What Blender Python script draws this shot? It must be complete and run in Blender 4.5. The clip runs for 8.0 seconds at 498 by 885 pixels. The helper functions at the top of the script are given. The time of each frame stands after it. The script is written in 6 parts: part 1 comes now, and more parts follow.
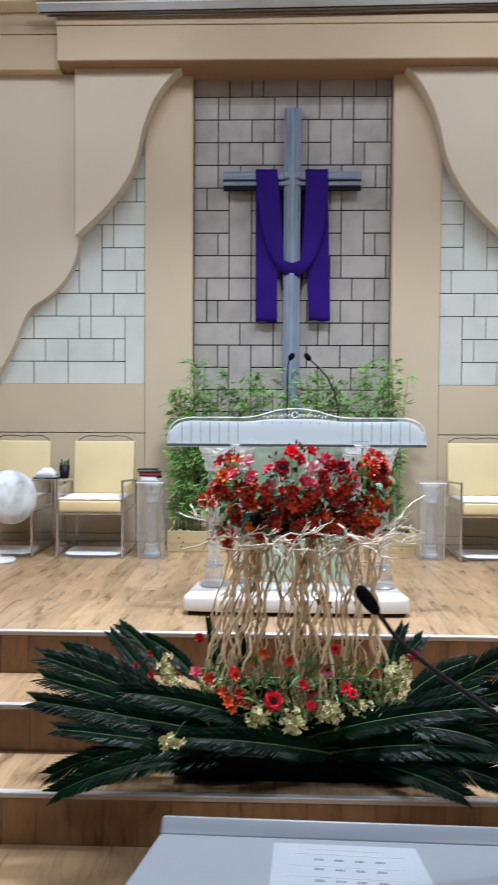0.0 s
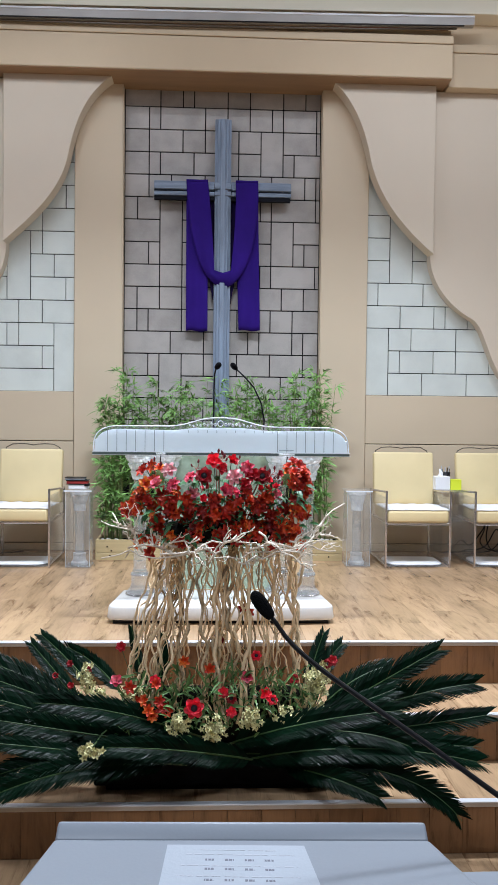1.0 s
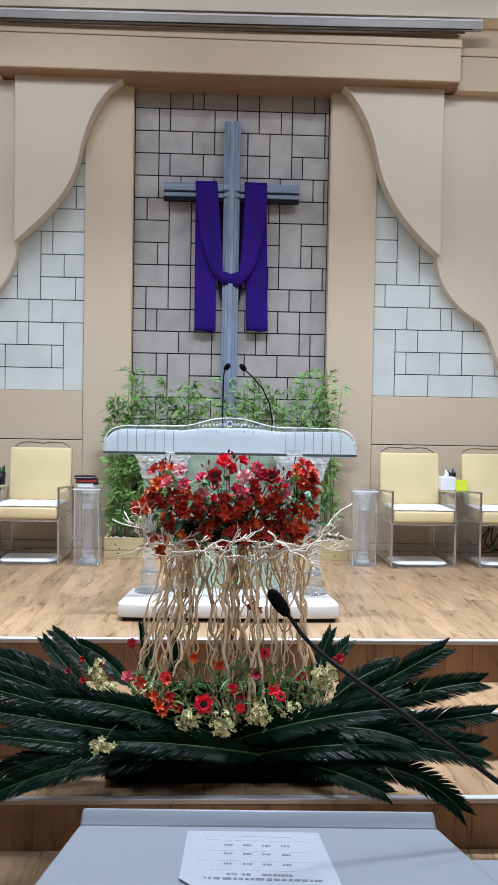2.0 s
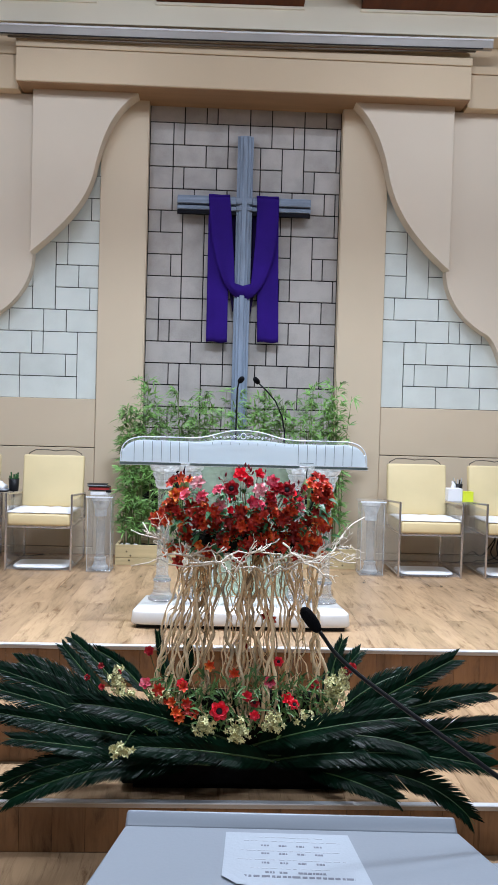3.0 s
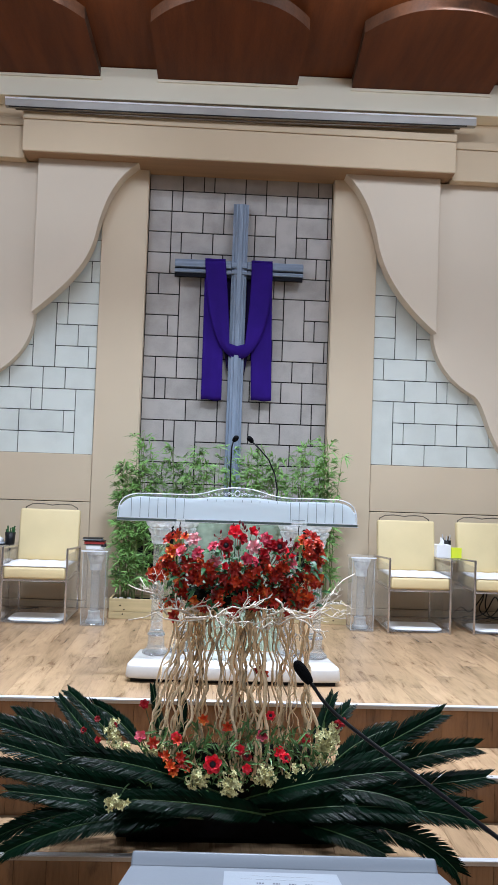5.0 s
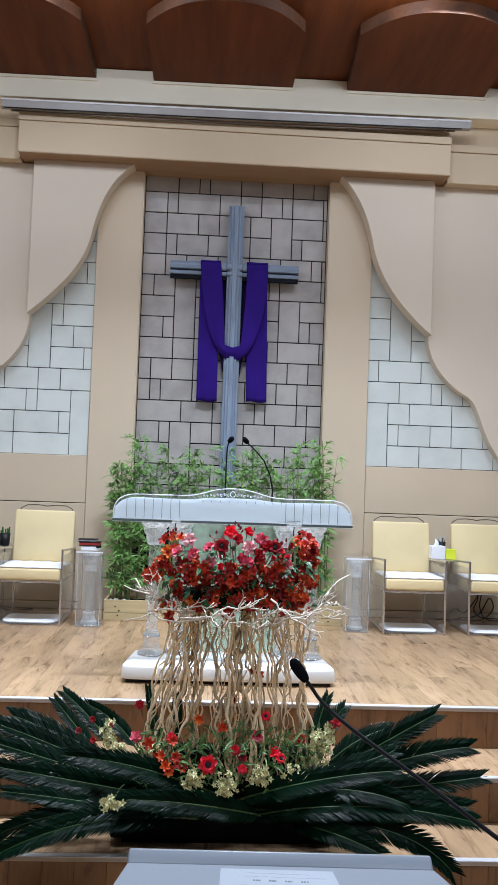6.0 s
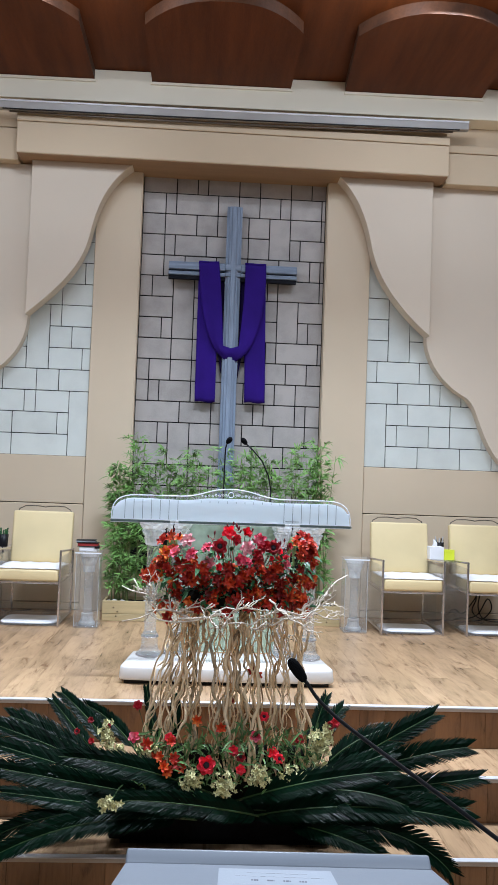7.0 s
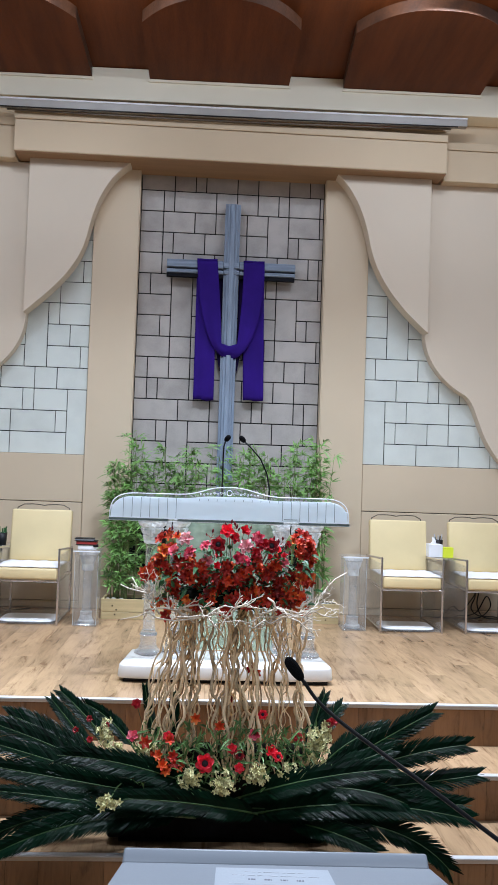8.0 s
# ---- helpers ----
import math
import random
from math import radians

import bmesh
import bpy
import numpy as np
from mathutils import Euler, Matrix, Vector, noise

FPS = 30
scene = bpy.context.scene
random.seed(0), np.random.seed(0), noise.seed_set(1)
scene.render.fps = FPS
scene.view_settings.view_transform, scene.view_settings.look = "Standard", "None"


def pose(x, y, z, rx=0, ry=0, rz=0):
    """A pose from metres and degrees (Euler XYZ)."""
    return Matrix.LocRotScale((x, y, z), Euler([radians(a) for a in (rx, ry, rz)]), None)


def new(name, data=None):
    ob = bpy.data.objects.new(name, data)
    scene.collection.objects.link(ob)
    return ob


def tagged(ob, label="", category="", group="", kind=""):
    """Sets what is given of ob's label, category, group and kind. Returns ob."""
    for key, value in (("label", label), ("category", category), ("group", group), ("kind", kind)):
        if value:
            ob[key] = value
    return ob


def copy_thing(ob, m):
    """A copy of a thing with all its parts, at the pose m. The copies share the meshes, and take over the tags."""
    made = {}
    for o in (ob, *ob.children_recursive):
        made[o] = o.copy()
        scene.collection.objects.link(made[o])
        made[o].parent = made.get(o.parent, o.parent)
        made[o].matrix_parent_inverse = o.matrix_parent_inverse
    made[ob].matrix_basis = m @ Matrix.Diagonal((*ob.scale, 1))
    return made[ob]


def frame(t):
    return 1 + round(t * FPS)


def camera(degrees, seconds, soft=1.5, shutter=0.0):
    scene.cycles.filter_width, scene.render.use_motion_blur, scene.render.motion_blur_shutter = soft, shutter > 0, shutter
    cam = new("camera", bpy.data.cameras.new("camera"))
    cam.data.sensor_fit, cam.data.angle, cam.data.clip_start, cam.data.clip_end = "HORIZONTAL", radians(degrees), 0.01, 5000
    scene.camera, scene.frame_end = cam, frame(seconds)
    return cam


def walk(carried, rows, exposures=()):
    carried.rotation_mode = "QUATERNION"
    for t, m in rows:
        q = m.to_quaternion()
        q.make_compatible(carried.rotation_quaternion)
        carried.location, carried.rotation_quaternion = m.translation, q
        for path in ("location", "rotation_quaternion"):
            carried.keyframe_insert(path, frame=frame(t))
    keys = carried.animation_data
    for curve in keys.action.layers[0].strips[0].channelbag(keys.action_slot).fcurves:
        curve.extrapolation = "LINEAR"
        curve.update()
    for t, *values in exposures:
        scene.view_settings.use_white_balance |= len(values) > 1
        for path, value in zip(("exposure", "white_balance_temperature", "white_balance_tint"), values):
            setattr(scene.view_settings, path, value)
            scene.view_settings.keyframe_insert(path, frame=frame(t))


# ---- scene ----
cam = camera(34.05, 8.0, soft=1.4, shutter=0.6)
PATH = [
    (0.0, pose(-0.1384, -3.7440, 1.0520, 87.567, -0.312, 1.686)),
    (0.5, pose(-0.1009, -3.7528, 1.0531, 88.256, -0.484, -1.274)),
    (1.0, pose(-0.0785, -3.7746, 1.0560, 88.180, -0.659, -2.700)),
    (1.5, pose(-0.0815, -3.7958, 1.0566, 88.061, -0.753, -2.600)),
    (3.0, pose(-0.1622, -3.9143, 1.1055, 88.409, -1.586, -2.158)),
    (3.5, pose(-0.1734, -3.9641, 1.1209, 89.602, -1.827, -2.395)),
    (4.0, pose(-0.1765, -4.0000, 1.1306, 90.661, -2.013, -2.520)),
    (4.5, pose(-0.1794, -4.0456, 1.1362, 91.816, -2.014, -2.603)),
    (6.0, pose(-0.1865, -4.0675, 1.1293, 92.270, -2.090, -3.137)),
    (6.5, pose(-0.1865, -4.0656, 1.1267, 92.342, -2.082, -3.196)),
    (7.0, pose(-0.1855, -4.0676, 1.1265, 92.352, -2.063, -3.244)),
    (7.5, pose(-0.1830, -4.0623, 1.1250, 92.331, -2.050, -3.272)),
    (8.0, pose(-0.1802, -4.0634, 1.1281, 92.194, -1.944, -3.290)),
]
walk(cam, PATH, ((0.0, 0.0, 6860, 10), (0.5, 0.0, 6820, 10), (1.5, 0.0, 6640, 10), (3.0, 0.05, 6530, 10), (4.3, 0.05, 6510, 10), (6.0, 0.0, 6500, 10), (8.0, 0.0, 6500, 10)))

# ---- light ----
world = bpy.data.worlds.new("room_air")
world.use_nodes = True
world.node_tree.nodes["Background"].inputs[0].default_value = (0.9, 0.95, 1.0, 1)
world.node_tree.nodes["Background"].inputs[1].default_value = 0.0
scene.world = world


# unseen area lamp, made up to set the brightness below it
def area_fill(x, y, power, z, sx, sy, tilt, spread=180):
    data = bpy.data.lights.new("fill_area", "AREA")
    data.shape, data.size, data.size_y, data.energy = "RECTANGLE", sx, sy, power
    data.spread = math.radians(spread)
    data.color = (0.873, 1.0, 1.188)
    ob = new("fill_area", data)
    ob.matrix_basis = pose(x, y, z, tilt)
    return ob


# unseen point lamp, added to brighten fascia and upper wall
def point_fill(x, y, power, z):
    data = bpy.data.lights.new("fill_point", "POINT")
    data.shadow_soft_size, data.energy = 0.10, power
    data.color = (0.873, 1.0, 1.188)
    ob = new("fill_point", data)
    ob.matrix_basis = pose(x, y, z)
    return ob


# added points and areas over the stage front, points over steps, areas over hall
for lx, power in ((-2.8, 18), (-0.95, 24), (0.95, 24), (2.9, 21)):
    point_fill(lx, 0.70, power, 4.16)
for lx, power in ((-2.9, 10), (-1.45, 16), (1.45, 16), (2.9, 12)):
    area_fill(lx, 1.00, power, 4.25, 0.45, 0.12, 0)
for lx, power in ((-2.4, 34), (0.0, 112), (2.4, 44)):
    area_fill(lx, -0.15, power, 4.20, 0.9, 0.25, 0, 122)
for lx, power in ((-2.0, 6), (2.0, 5)):
    point_fill(lx, -0.8, power, 3.98)
    area_fill(lx, -4.6, 84, 4.20, 1.6, 0.8, 0)

# ---- materials ----
def node(nt, kind, **inputs):
    n = nt.nodes.new(kind)
    for k, v in inputs.items():
        n.inputs[k.replace("_", " ")].default_value = v
    return n


def material(name):
    m = bpy.data.materials.new(name)
    m.use_nodes = True
    nt = m.node_tree
    return m, nt, nt.nodes["Principled BSDF"]


def ramp(nt, fac, stops):
    r = nt.nodes.new("ShaderNodeValToRGB")
    els = r.color_ramp.elements
    while len(els) < len(stops):
        els.new(0.5)
    for e, (p, c) in zip(els, stops):
        e.position, e.color = p, (*c, 1)
    nt.links.new(fac, r.inputs[0])
    return r.outputs[0]


def shade(c, k):
    return tuple(min(1, v * k) for v in c)


def surface(name, base, rough=0.6, var=0.12, scale=3.0, fine=90.0, bump=0.08, metal=0.0, stretch=(1, 1, 1), island=0.0, piece=0.0, spec=0.5):
    """Colour that wanders at a large and a fine scale, with a fine relief; piece/island vary it from piece to piece."""
    m, nt, p = material(name)
    geo = nt.nodes.new("ShaderNodeNewGeometry")
    mapping = nt.nodes.new("ShaderNodeMapping")
    mapping.inputs["Scale"].default_value = stretch
    nt.links.new(geo.outputs["Position"], mapping.inputs[0])
    big = node(nt, "ShaderNodeTexNoise", Scale=scale, Detail=4.0)
    small = node(nt, "ShaderNodeTexNoise", Scale=fine, Detail=3.0)
    for n in (big, small):
        nt.links.new(mapping.outputs[0], n.inputs["Vector"])
    add = nt.nodes.new("ShaderNodeMath")
    add.operation = "MULTIPLY_ADD"
    add.inputs[1].default_value = 0.35
    nt.links.new(small.outputs[0], add.inputs[0])
    nt.links.new(big.outputs[0], add.inputs[2])
    fac = add.outputs[0]
    for amount, kind, out in ((island, "ShaderNodeNewGeometry", "Random Per Island"), (piece, "ShaderNodeObjectInfo", "Random")):
        if amount:
            src = nt.nodes.new(kind)
            mul = nt.nodes.new("ShaderNodeMath")
            mul.operation = "MULTIPLY_ADD"
            mul.inputs[1].default_value = amount
            nt.links.new(src.outputs[out], mul.inputs[0])
            nt.links.new(fac, mul.inputs[2])
            fac = mul.outputs[0]
    lo = 0.45
    hi = 0.95 + island + piece
    col = ramp(nt, fac, ((min(0.6, lo), shade(base, 1 - var)), (min(1.0, hi), shade(base, 1 + var))))
    nt.links.new(col, p.inputs["Base Color"])
    p.inputs["Roughness"].default_value = rough
    p.inputs["Metallic"].default_value = metal
    p.inputs["Specular IOR Level"].default_value = spec
    if bump:
        b = node(nt, "ShaderNodeBump", Strength=bump, Distance=0.01)
        nt.links.new(small.outputs[0], b.inputs["Height"])
        nt.links.new(b.outputs[0], p.inputs["Normal"])
    return m


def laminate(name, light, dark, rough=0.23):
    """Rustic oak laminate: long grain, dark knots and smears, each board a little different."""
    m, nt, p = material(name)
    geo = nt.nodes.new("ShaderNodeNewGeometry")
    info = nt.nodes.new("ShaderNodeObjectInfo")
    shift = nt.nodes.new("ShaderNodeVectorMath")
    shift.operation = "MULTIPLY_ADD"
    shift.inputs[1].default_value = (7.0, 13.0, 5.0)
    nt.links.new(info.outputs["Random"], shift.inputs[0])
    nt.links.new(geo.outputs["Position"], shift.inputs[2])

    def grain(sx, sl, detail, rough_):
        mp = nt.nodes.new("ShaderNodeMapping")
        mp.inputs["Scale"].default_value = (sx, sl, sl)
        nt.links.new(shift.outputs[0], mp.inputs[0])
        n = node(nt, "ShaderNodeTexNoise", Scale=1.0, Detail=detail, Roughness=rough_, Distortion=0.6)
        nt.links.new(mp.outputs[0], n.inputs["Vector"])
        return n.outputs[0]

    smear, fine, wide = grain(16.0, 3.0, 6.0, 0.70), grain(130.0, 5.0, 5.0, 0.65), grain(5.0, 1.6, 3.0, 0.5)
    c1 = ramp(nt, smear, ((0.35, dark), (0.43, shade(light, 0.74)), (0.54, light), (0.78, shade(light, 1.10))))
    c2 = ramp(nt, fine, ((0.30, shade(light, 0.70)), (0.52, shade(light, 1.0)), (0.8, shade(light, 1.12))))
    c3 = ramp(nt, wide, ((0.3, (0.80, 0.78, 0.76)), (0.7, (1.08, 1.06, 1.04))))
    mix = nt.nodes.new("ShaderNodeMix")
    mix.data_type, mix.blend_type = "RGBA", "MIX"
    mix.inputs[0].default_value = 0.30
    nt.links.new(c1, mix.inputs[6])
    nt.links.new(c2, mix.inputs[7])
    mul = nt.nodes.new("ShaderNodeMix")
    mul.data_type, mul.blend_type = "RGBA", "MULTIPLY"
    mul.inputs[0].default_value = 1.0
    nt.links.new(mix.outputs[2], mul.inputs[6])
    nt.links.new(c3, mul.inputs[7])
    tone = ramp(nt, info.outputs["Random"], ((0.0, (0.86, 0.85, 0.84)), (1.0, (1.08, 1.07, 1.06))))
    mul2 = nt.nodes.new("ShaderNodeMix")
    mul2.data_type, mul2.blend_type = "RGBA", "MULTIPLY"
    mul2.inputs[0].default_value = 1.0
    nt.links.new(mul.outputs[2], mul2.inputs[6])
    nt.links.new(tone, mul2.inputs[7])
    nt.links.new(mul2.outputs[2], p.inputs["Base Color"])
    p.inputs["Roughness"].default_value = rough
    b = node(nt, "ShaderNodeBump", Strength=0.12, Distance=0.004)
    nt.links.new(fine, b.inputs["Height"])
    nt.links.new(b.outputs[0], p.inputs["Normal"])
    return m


def acrylic(name, tint, haze, gloss_rough=0.06, cloud_colour=(0.85, 0.88, 0.9)):
    """Clear plastic sheet: lets light through, a little milky, gloss by Fresnel."""
    m, nt, p = material(name)
    nt.nodes.remove(p)
    clear = node(nt, "ShaderNodeBsdfTransparent", Color=(*tint, 1))
    milk = node(nt, "ShaderNodeBsdfDiffuse", Color=(*cloud_colour, 1))
    gloss = node(nt, "ShaderNodeBsdfGlossy", Color=(1, 1, 1, 1), Roughness=gloss_rough)
    fres = node(nt, "ShaderNodeFresnel", IOR=1.45)
    a, b = nt.nodes.new("ShaderNodeMixShader"), nt.nodes.new("ShaderNodeMixShader")
    geo = nt.nodes.new("ShaderNodeNewGeometry")
    cloud = node(nt, "ShaderNodeTexNoise", Scale=9.0, Detail=3.0)
    nt.links.new(geo.outputs["Position"], cloud.inputs["Vector"])
    mul = nt.nodes.new("ShaderNodeMath")
    mul.operation = "MULTIPLY"
    mul.inputs[1].default_value = haze * 2
    nt.links.new(cloud.outputs[0], mul.inputs[0])
    nt.links.new(mul.outputs[0], a.inputs[0])
    nt.links.new(clear.outputs[0], a.inputs[1])
    nt.links.new(milk.outputs[0], a.inputs[2])
    weak = nt.nodes.new("ShaderNodeMath")
    weak.operation = "MULTIPLY"
    weak.inputs[1].default_value = 0.40
    nt.links.new(fres.outputs[0], weak.inputs[0])
    nt.links.new(weak.outputs[0], b.inputs[0])
    nt.links.new(a.outputs[0], b.inputs[1])
    nt.links.new(gloss.outputs[0], b.inputs[2])
    nt.links.new(b.outputs[0], nt.nodes["Material Output"].inputs[0])
    return m


def petal_mix(name, stops):
    """Petal colour from bloom to bloom, mottled along the petals."""
    m, nt, p = material(name)
    geo = nt.nodes.new("ShaderNodeNewGeometry")
    info = nt.nodes.new("ShaderNodeObjectInfo")
    n = node(nt, "ShaderNodeTexNoise", Scale=45.0, Detail=4.0)
    nt.links.new(geo.outputs["Position"], n.inputs["Vector"])
    mix = nt.nodes.new("ShaderNodeMath")
    mix.operation = "MULTIPLY_ADD"
    mix.inputs[1].default_value = 0.55
    nt.links.new(info.outputs["Random"], mix.inputs[0])
    sub_ = nt.nodes.new("ShaderNodeMath")
    sub_.operation = "MULTIPLY_ADD"
    sub_.inputs[1].default_value = 1.3
    sub_.inputs[2].default_value = -0.42
    nt.links.new(n.outputs[0], sub_.inputs[0])
    nt.links.new(sub_.outputs[0], mix.inputs[2])
    nt.links.new(ramp(nt, mix.outputs[0], stops), p.inputs["Base Color"])
    p.inputs["Roughness"].default_value = 0.5
    return m


M_BEIGE = surface("beige_paint", (0.62, 0.508, 0.372), 0.7, 0.05, 1.2, 160, 0.05)
M_BEAM = surface("tan_beam_paint", (0.60, 0.467, 0.318), 0.7, 0.05, 1.2, 160, 0.05)
M_PANEL = surface("pinkish_beige_paint", (0.65, 0.555, 0.445), 0.7, 0.05, 1.0, 160, 0.05)
M_CREAM = surface("cream_paint", (0.86, 0.78, 0.625), 0.65, 0.04, 1.2, 160, 0.04)
M_JOINT = surface("dark_joint", (0.022, 0.022, 0.024), 0.9, 0.2, 8, 120, 0.0, spec=0.1)
M_WHITE_BLOCK = surface("pale_block", (0.615, 0.655, 0.625), 0.55, 0.08, 6, 140, 0.06, piece=0.3)
M_GREY_BLOCK = surface("warm_grey_block", (0.362, 0.336, 0.318), 0.55, 0.20, 7, 140, 0.06, piece=0.3)
M_BROWN = surface("dark_wood_veneer", (0.118, 0.031, 0.0080), 0.55, 0.30, 2.0, 40, 0.04, stretch=(6, 0.6, 1), spec=0.12)
M_SOFFIT = surface("brown_soffit_shade", (0.31, 0.18, 0.092), 0.6, 0.15, 2.0, 60, 0.04, stretch=(0.6, 6, 1))
M_EDGE = surface("worn_wood_edge", (0.085, 0.030, 0.011), 0.6, 0.5, 6, 60, 0.2)
M_BRONZE = surface("dark_bronze_wire", (0.11, 0.09, 0.07), 0.4, 0.1, 8, 120, 0.0, metal=0.4)
M_ALU = surface("aluminium", (0.60, 0.61, 0.64), 0.45, 0.06, 5, 200, 0.03, metal=0.3)
M_ALU_DULL = surface("dull_aluminium", (0.40, 0.375, 0.355), 0.55, 0.10, 5, 200, 0.03, metal=0.2)
M_NOSE = surface("dull_tan_metal", (0.42, 0.36, 0.31), 0.5, 0.15, 5, 160, 0.05)
M_WHITE_METAL = surface("white_enamel", (0.75, 0.75, 0.76), 0.35, 0.04, 5, 150, 0.02)
M_FLOOR = laminate("oak_laminate", (0.50, 0.335, 0.200), (0.14, 0.066, 0.030))
# same laminate, with the shade of the upright risers put into darker colours
M_RISER = laminate("oak_laminate_shaded", (0.24, 0.118, 0.052), (0.075, 0.032, 0.013))
M_SUB = surface("subfloor", (0.22, 0.13, 0.075), 0.8, 0.2, 5, 60, 0.1)
M_CHROME = surface("chrome_tube", (0.62, 0.59, 0.59), 0.15, 0.04, 8, 200, 0.0, metal=0.85)
M_YELLOW = surface("yellow_leatherette", (0.74, 0.60, 0.34), 0.5, 0.06, 4, 260, 0.10)
M_CUSHION = surface("white_fabric", (0.82, 0.82, 0.84), 0.85, 0.05, 8, 300, 0.2)
M_ACRYL = acrylic("clear_acrylic", (0.99, 0.992, 0.995), 0.05)
M_PILLAR = acrylic("milky_acrylic", (0.96, 0.97, 0.975), 0.20, 0.12)
M_FROST = surface("frosted_white_acrylic", (0.82, 0.87, 0.93), 0.28, 0.05, 5, 150, 0.02)


def opal(name, colour):
    """Opal plastic: scatters light to both sides."""
    m, nt, p = material(name)
    p.inputs["Base Color"].default_value = (*colour, 1)
    p.inputs["Roughness"].default_value = 0.25
    glow = node(nt, "ShaderNodeBsdfTranslucent", Color=(*colour, 1))
    mix = nt.nodes.new("ShaderNodeMixShader")
    geo = nt.nodes.new("ShaderNodeNewGeometry")
    cloud = node(nt, "ShaderNodeTexNoise", Scale=4.0, Detail=3.0)
    nt.links.new(geo.outputs["Position"], cloud.inputs["Vector"])
    val = nt.nodes.new("ShaderNodeMath")
    val.operation = "MULTIPLY_ADD"
    val.inputs[1].default_value, val.inputs[2].default_value = 0.20, 0.60
    nt.links.new(cloud.outputs[0], val.inputs[0])
    nt.links.new(val.outputs[0], mix.inputs[0])
    nt.links.new(p.outputs[0], mix.inputs[1])
    nt.links.new(glow.outputs[0], mix.inputs[2])
    nt.links.new(mix.outputs[0], nt.nodes["Material Output"].inputs[0])
    return m


M_OPAL = opal("opal_white_acrylic", (0.90, 0.96, 1.0))
M_GREEN_GLASS = acrylic("pale_green_glass", (0.80, 0.90, 0.83), 0.50, 0.10, (0.56, 0.70, 0.58))
M_CAPITAL = acrylic("cloudy_acrylic", (0.95, 0.96, 0.97), 0.50, 0.4)
M_COVER = acrylic("milky_plastic_film", (0.95, 0.96, 0.97), 0.95, 0.35, (0.62, 0.64, 0.66))
M_MARBLE = surface("white_polished_slab", (0.78, 0.77, 0.75), 0.22, 0.05, 3, 60, 0.01)
M_ETCH = surface("etched_line", (0.20, 0.24, 0.25), 0.5, 0.1, 9, 100, 0.0)
M_SHELF_EDGE = surface("dark_teal_acrylic_edge", (0.09, 0.125, 0.125), 0.3, 0.4, 6, 60, 0.0)
M_CROSS = surface("blue_grey_stained_wood", (0.215, 0.27, 0.36), 0.6, 0.30, 3.0, 40, 0.15, stretch=(14, 14, 1.2))
M_CROSS_ARM = surface("blue_grey_stained_wood_across", (0.215, 0.27, 0.36), 0.6, 0.30, 3.0, 40, 0.15, stretch=(1.2, 14, 14))
M_SLATE_AND_SHADE = surface("dark_slate_and_shade", (0.010, 0.011, 0.015), 0.8, 0.2, 5, 60, 0.1, spec=0.1)
M_PURPLE = surface("purple_cloth", (0.025, 0.0062, 0.170), 0.8, 0.16, 5, 320, 0.25, spec=0.15)
M_GAP_SHADE = surface("dark_purple_gap_shade", (0.010, 0.005, 0.035), 0.85, 0.2, 6, 300, 0.2, spec=0.1)
M_PINE = surface("pale_pine", (0.56, 0.44, 0.24), 0.6, 0.14, 3, 50, 0.08, stretch=(1, 6, 14))
M_SOIL = surface("dark_soil", (0.010, 0.010, 0.008), 0.9, 0.5, 20, 90, 0.6, spec=0.1)
M_PEBBLE = surface("pale_pebble", (0.6, 0.6, 0.56), 0.5, 0.2, 9, 90, 0.1)
M_CANE = surface("bamboo_cane", (0.14, 0.19, 0.06), 0.5, 0.25, 14, 60, 0.05)
M_BAMBOO = surface("bamboo_leaf", (0.120, 0.235, 0.060), 0.5, 0.8, 6, 60, 0.0, island=0.5)
M_YOUNG_LEAF = surface("young_green_leaf", (0.075, 0.155, 0.05), 0.45, 0.6, 12, 80, 0.0, island=0.5)
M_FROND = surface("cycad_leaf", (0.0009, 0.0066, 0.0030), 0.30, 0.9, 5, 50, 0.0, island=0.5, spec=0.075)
M_RACHIS = surface("cycad_stalk", (0.028, 0.065, 0.016), 0.45, 0.25, 12, 60, 0.0)
M_VINE = surface("tan_vine", (0.53, 0.40, 0.25), 0.6, 0.7, 22, 90, 0.6, piece=0.7)
M_BRANCH = surface("bleached_branch", (0.78, 0.70, 0.60), 0.6, 0.20, 20, 90, 0.2)
M_RED = surface("red_petal", (0.62, 0.013, 0.034), 0.5, 0.6, 25, 140, 0.1, piece=0.4)
M_DARK_RED = surface("dark_red_petal", (0.30, 0.006, 0.014), 0.45, 0.6, 25, 140, 0.1, piece=0.4)
M_PINK = petal_mix("pink_petal", ((0.0, (0.48, 0.012, 0.05)), (0.30, (0.78, 0.055, 0.13)), (0.60, (0.86, 0.22, 0.29)), (1.0, (0.92, 0.58, 0.58))))
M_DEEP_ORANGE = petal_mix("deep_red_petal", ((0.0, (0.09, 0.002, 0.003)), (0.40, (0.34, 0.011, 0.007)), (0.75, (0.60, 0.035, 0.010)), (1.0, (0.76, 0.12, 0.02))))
M_ORANGE = petal_mix("orange_petal", ((0.0, (0.16, 0.004, 0.005)), (0.32, (0.48, 0.016, 0.009)), (0.68, (0.72, 0.080, 0.013)), (1.0, (0.90, 0.34, 0.05))))
M_PALE = surface("pale_yellow_petal", (0.57, 0.54, 0.28), 0.55, 0.3, 25, 140, 0.1, island=0.4)
M_BUD = surface("dark_crimson_bud", (0.17, 0.008, 0.022), 0.5, 0.4, 30, 140, 0.0)
M_EYE = surface("black_flower_centre", (0.01, 0.008, 0.014), 0.7, 0.3, 40, 200, 0.3)
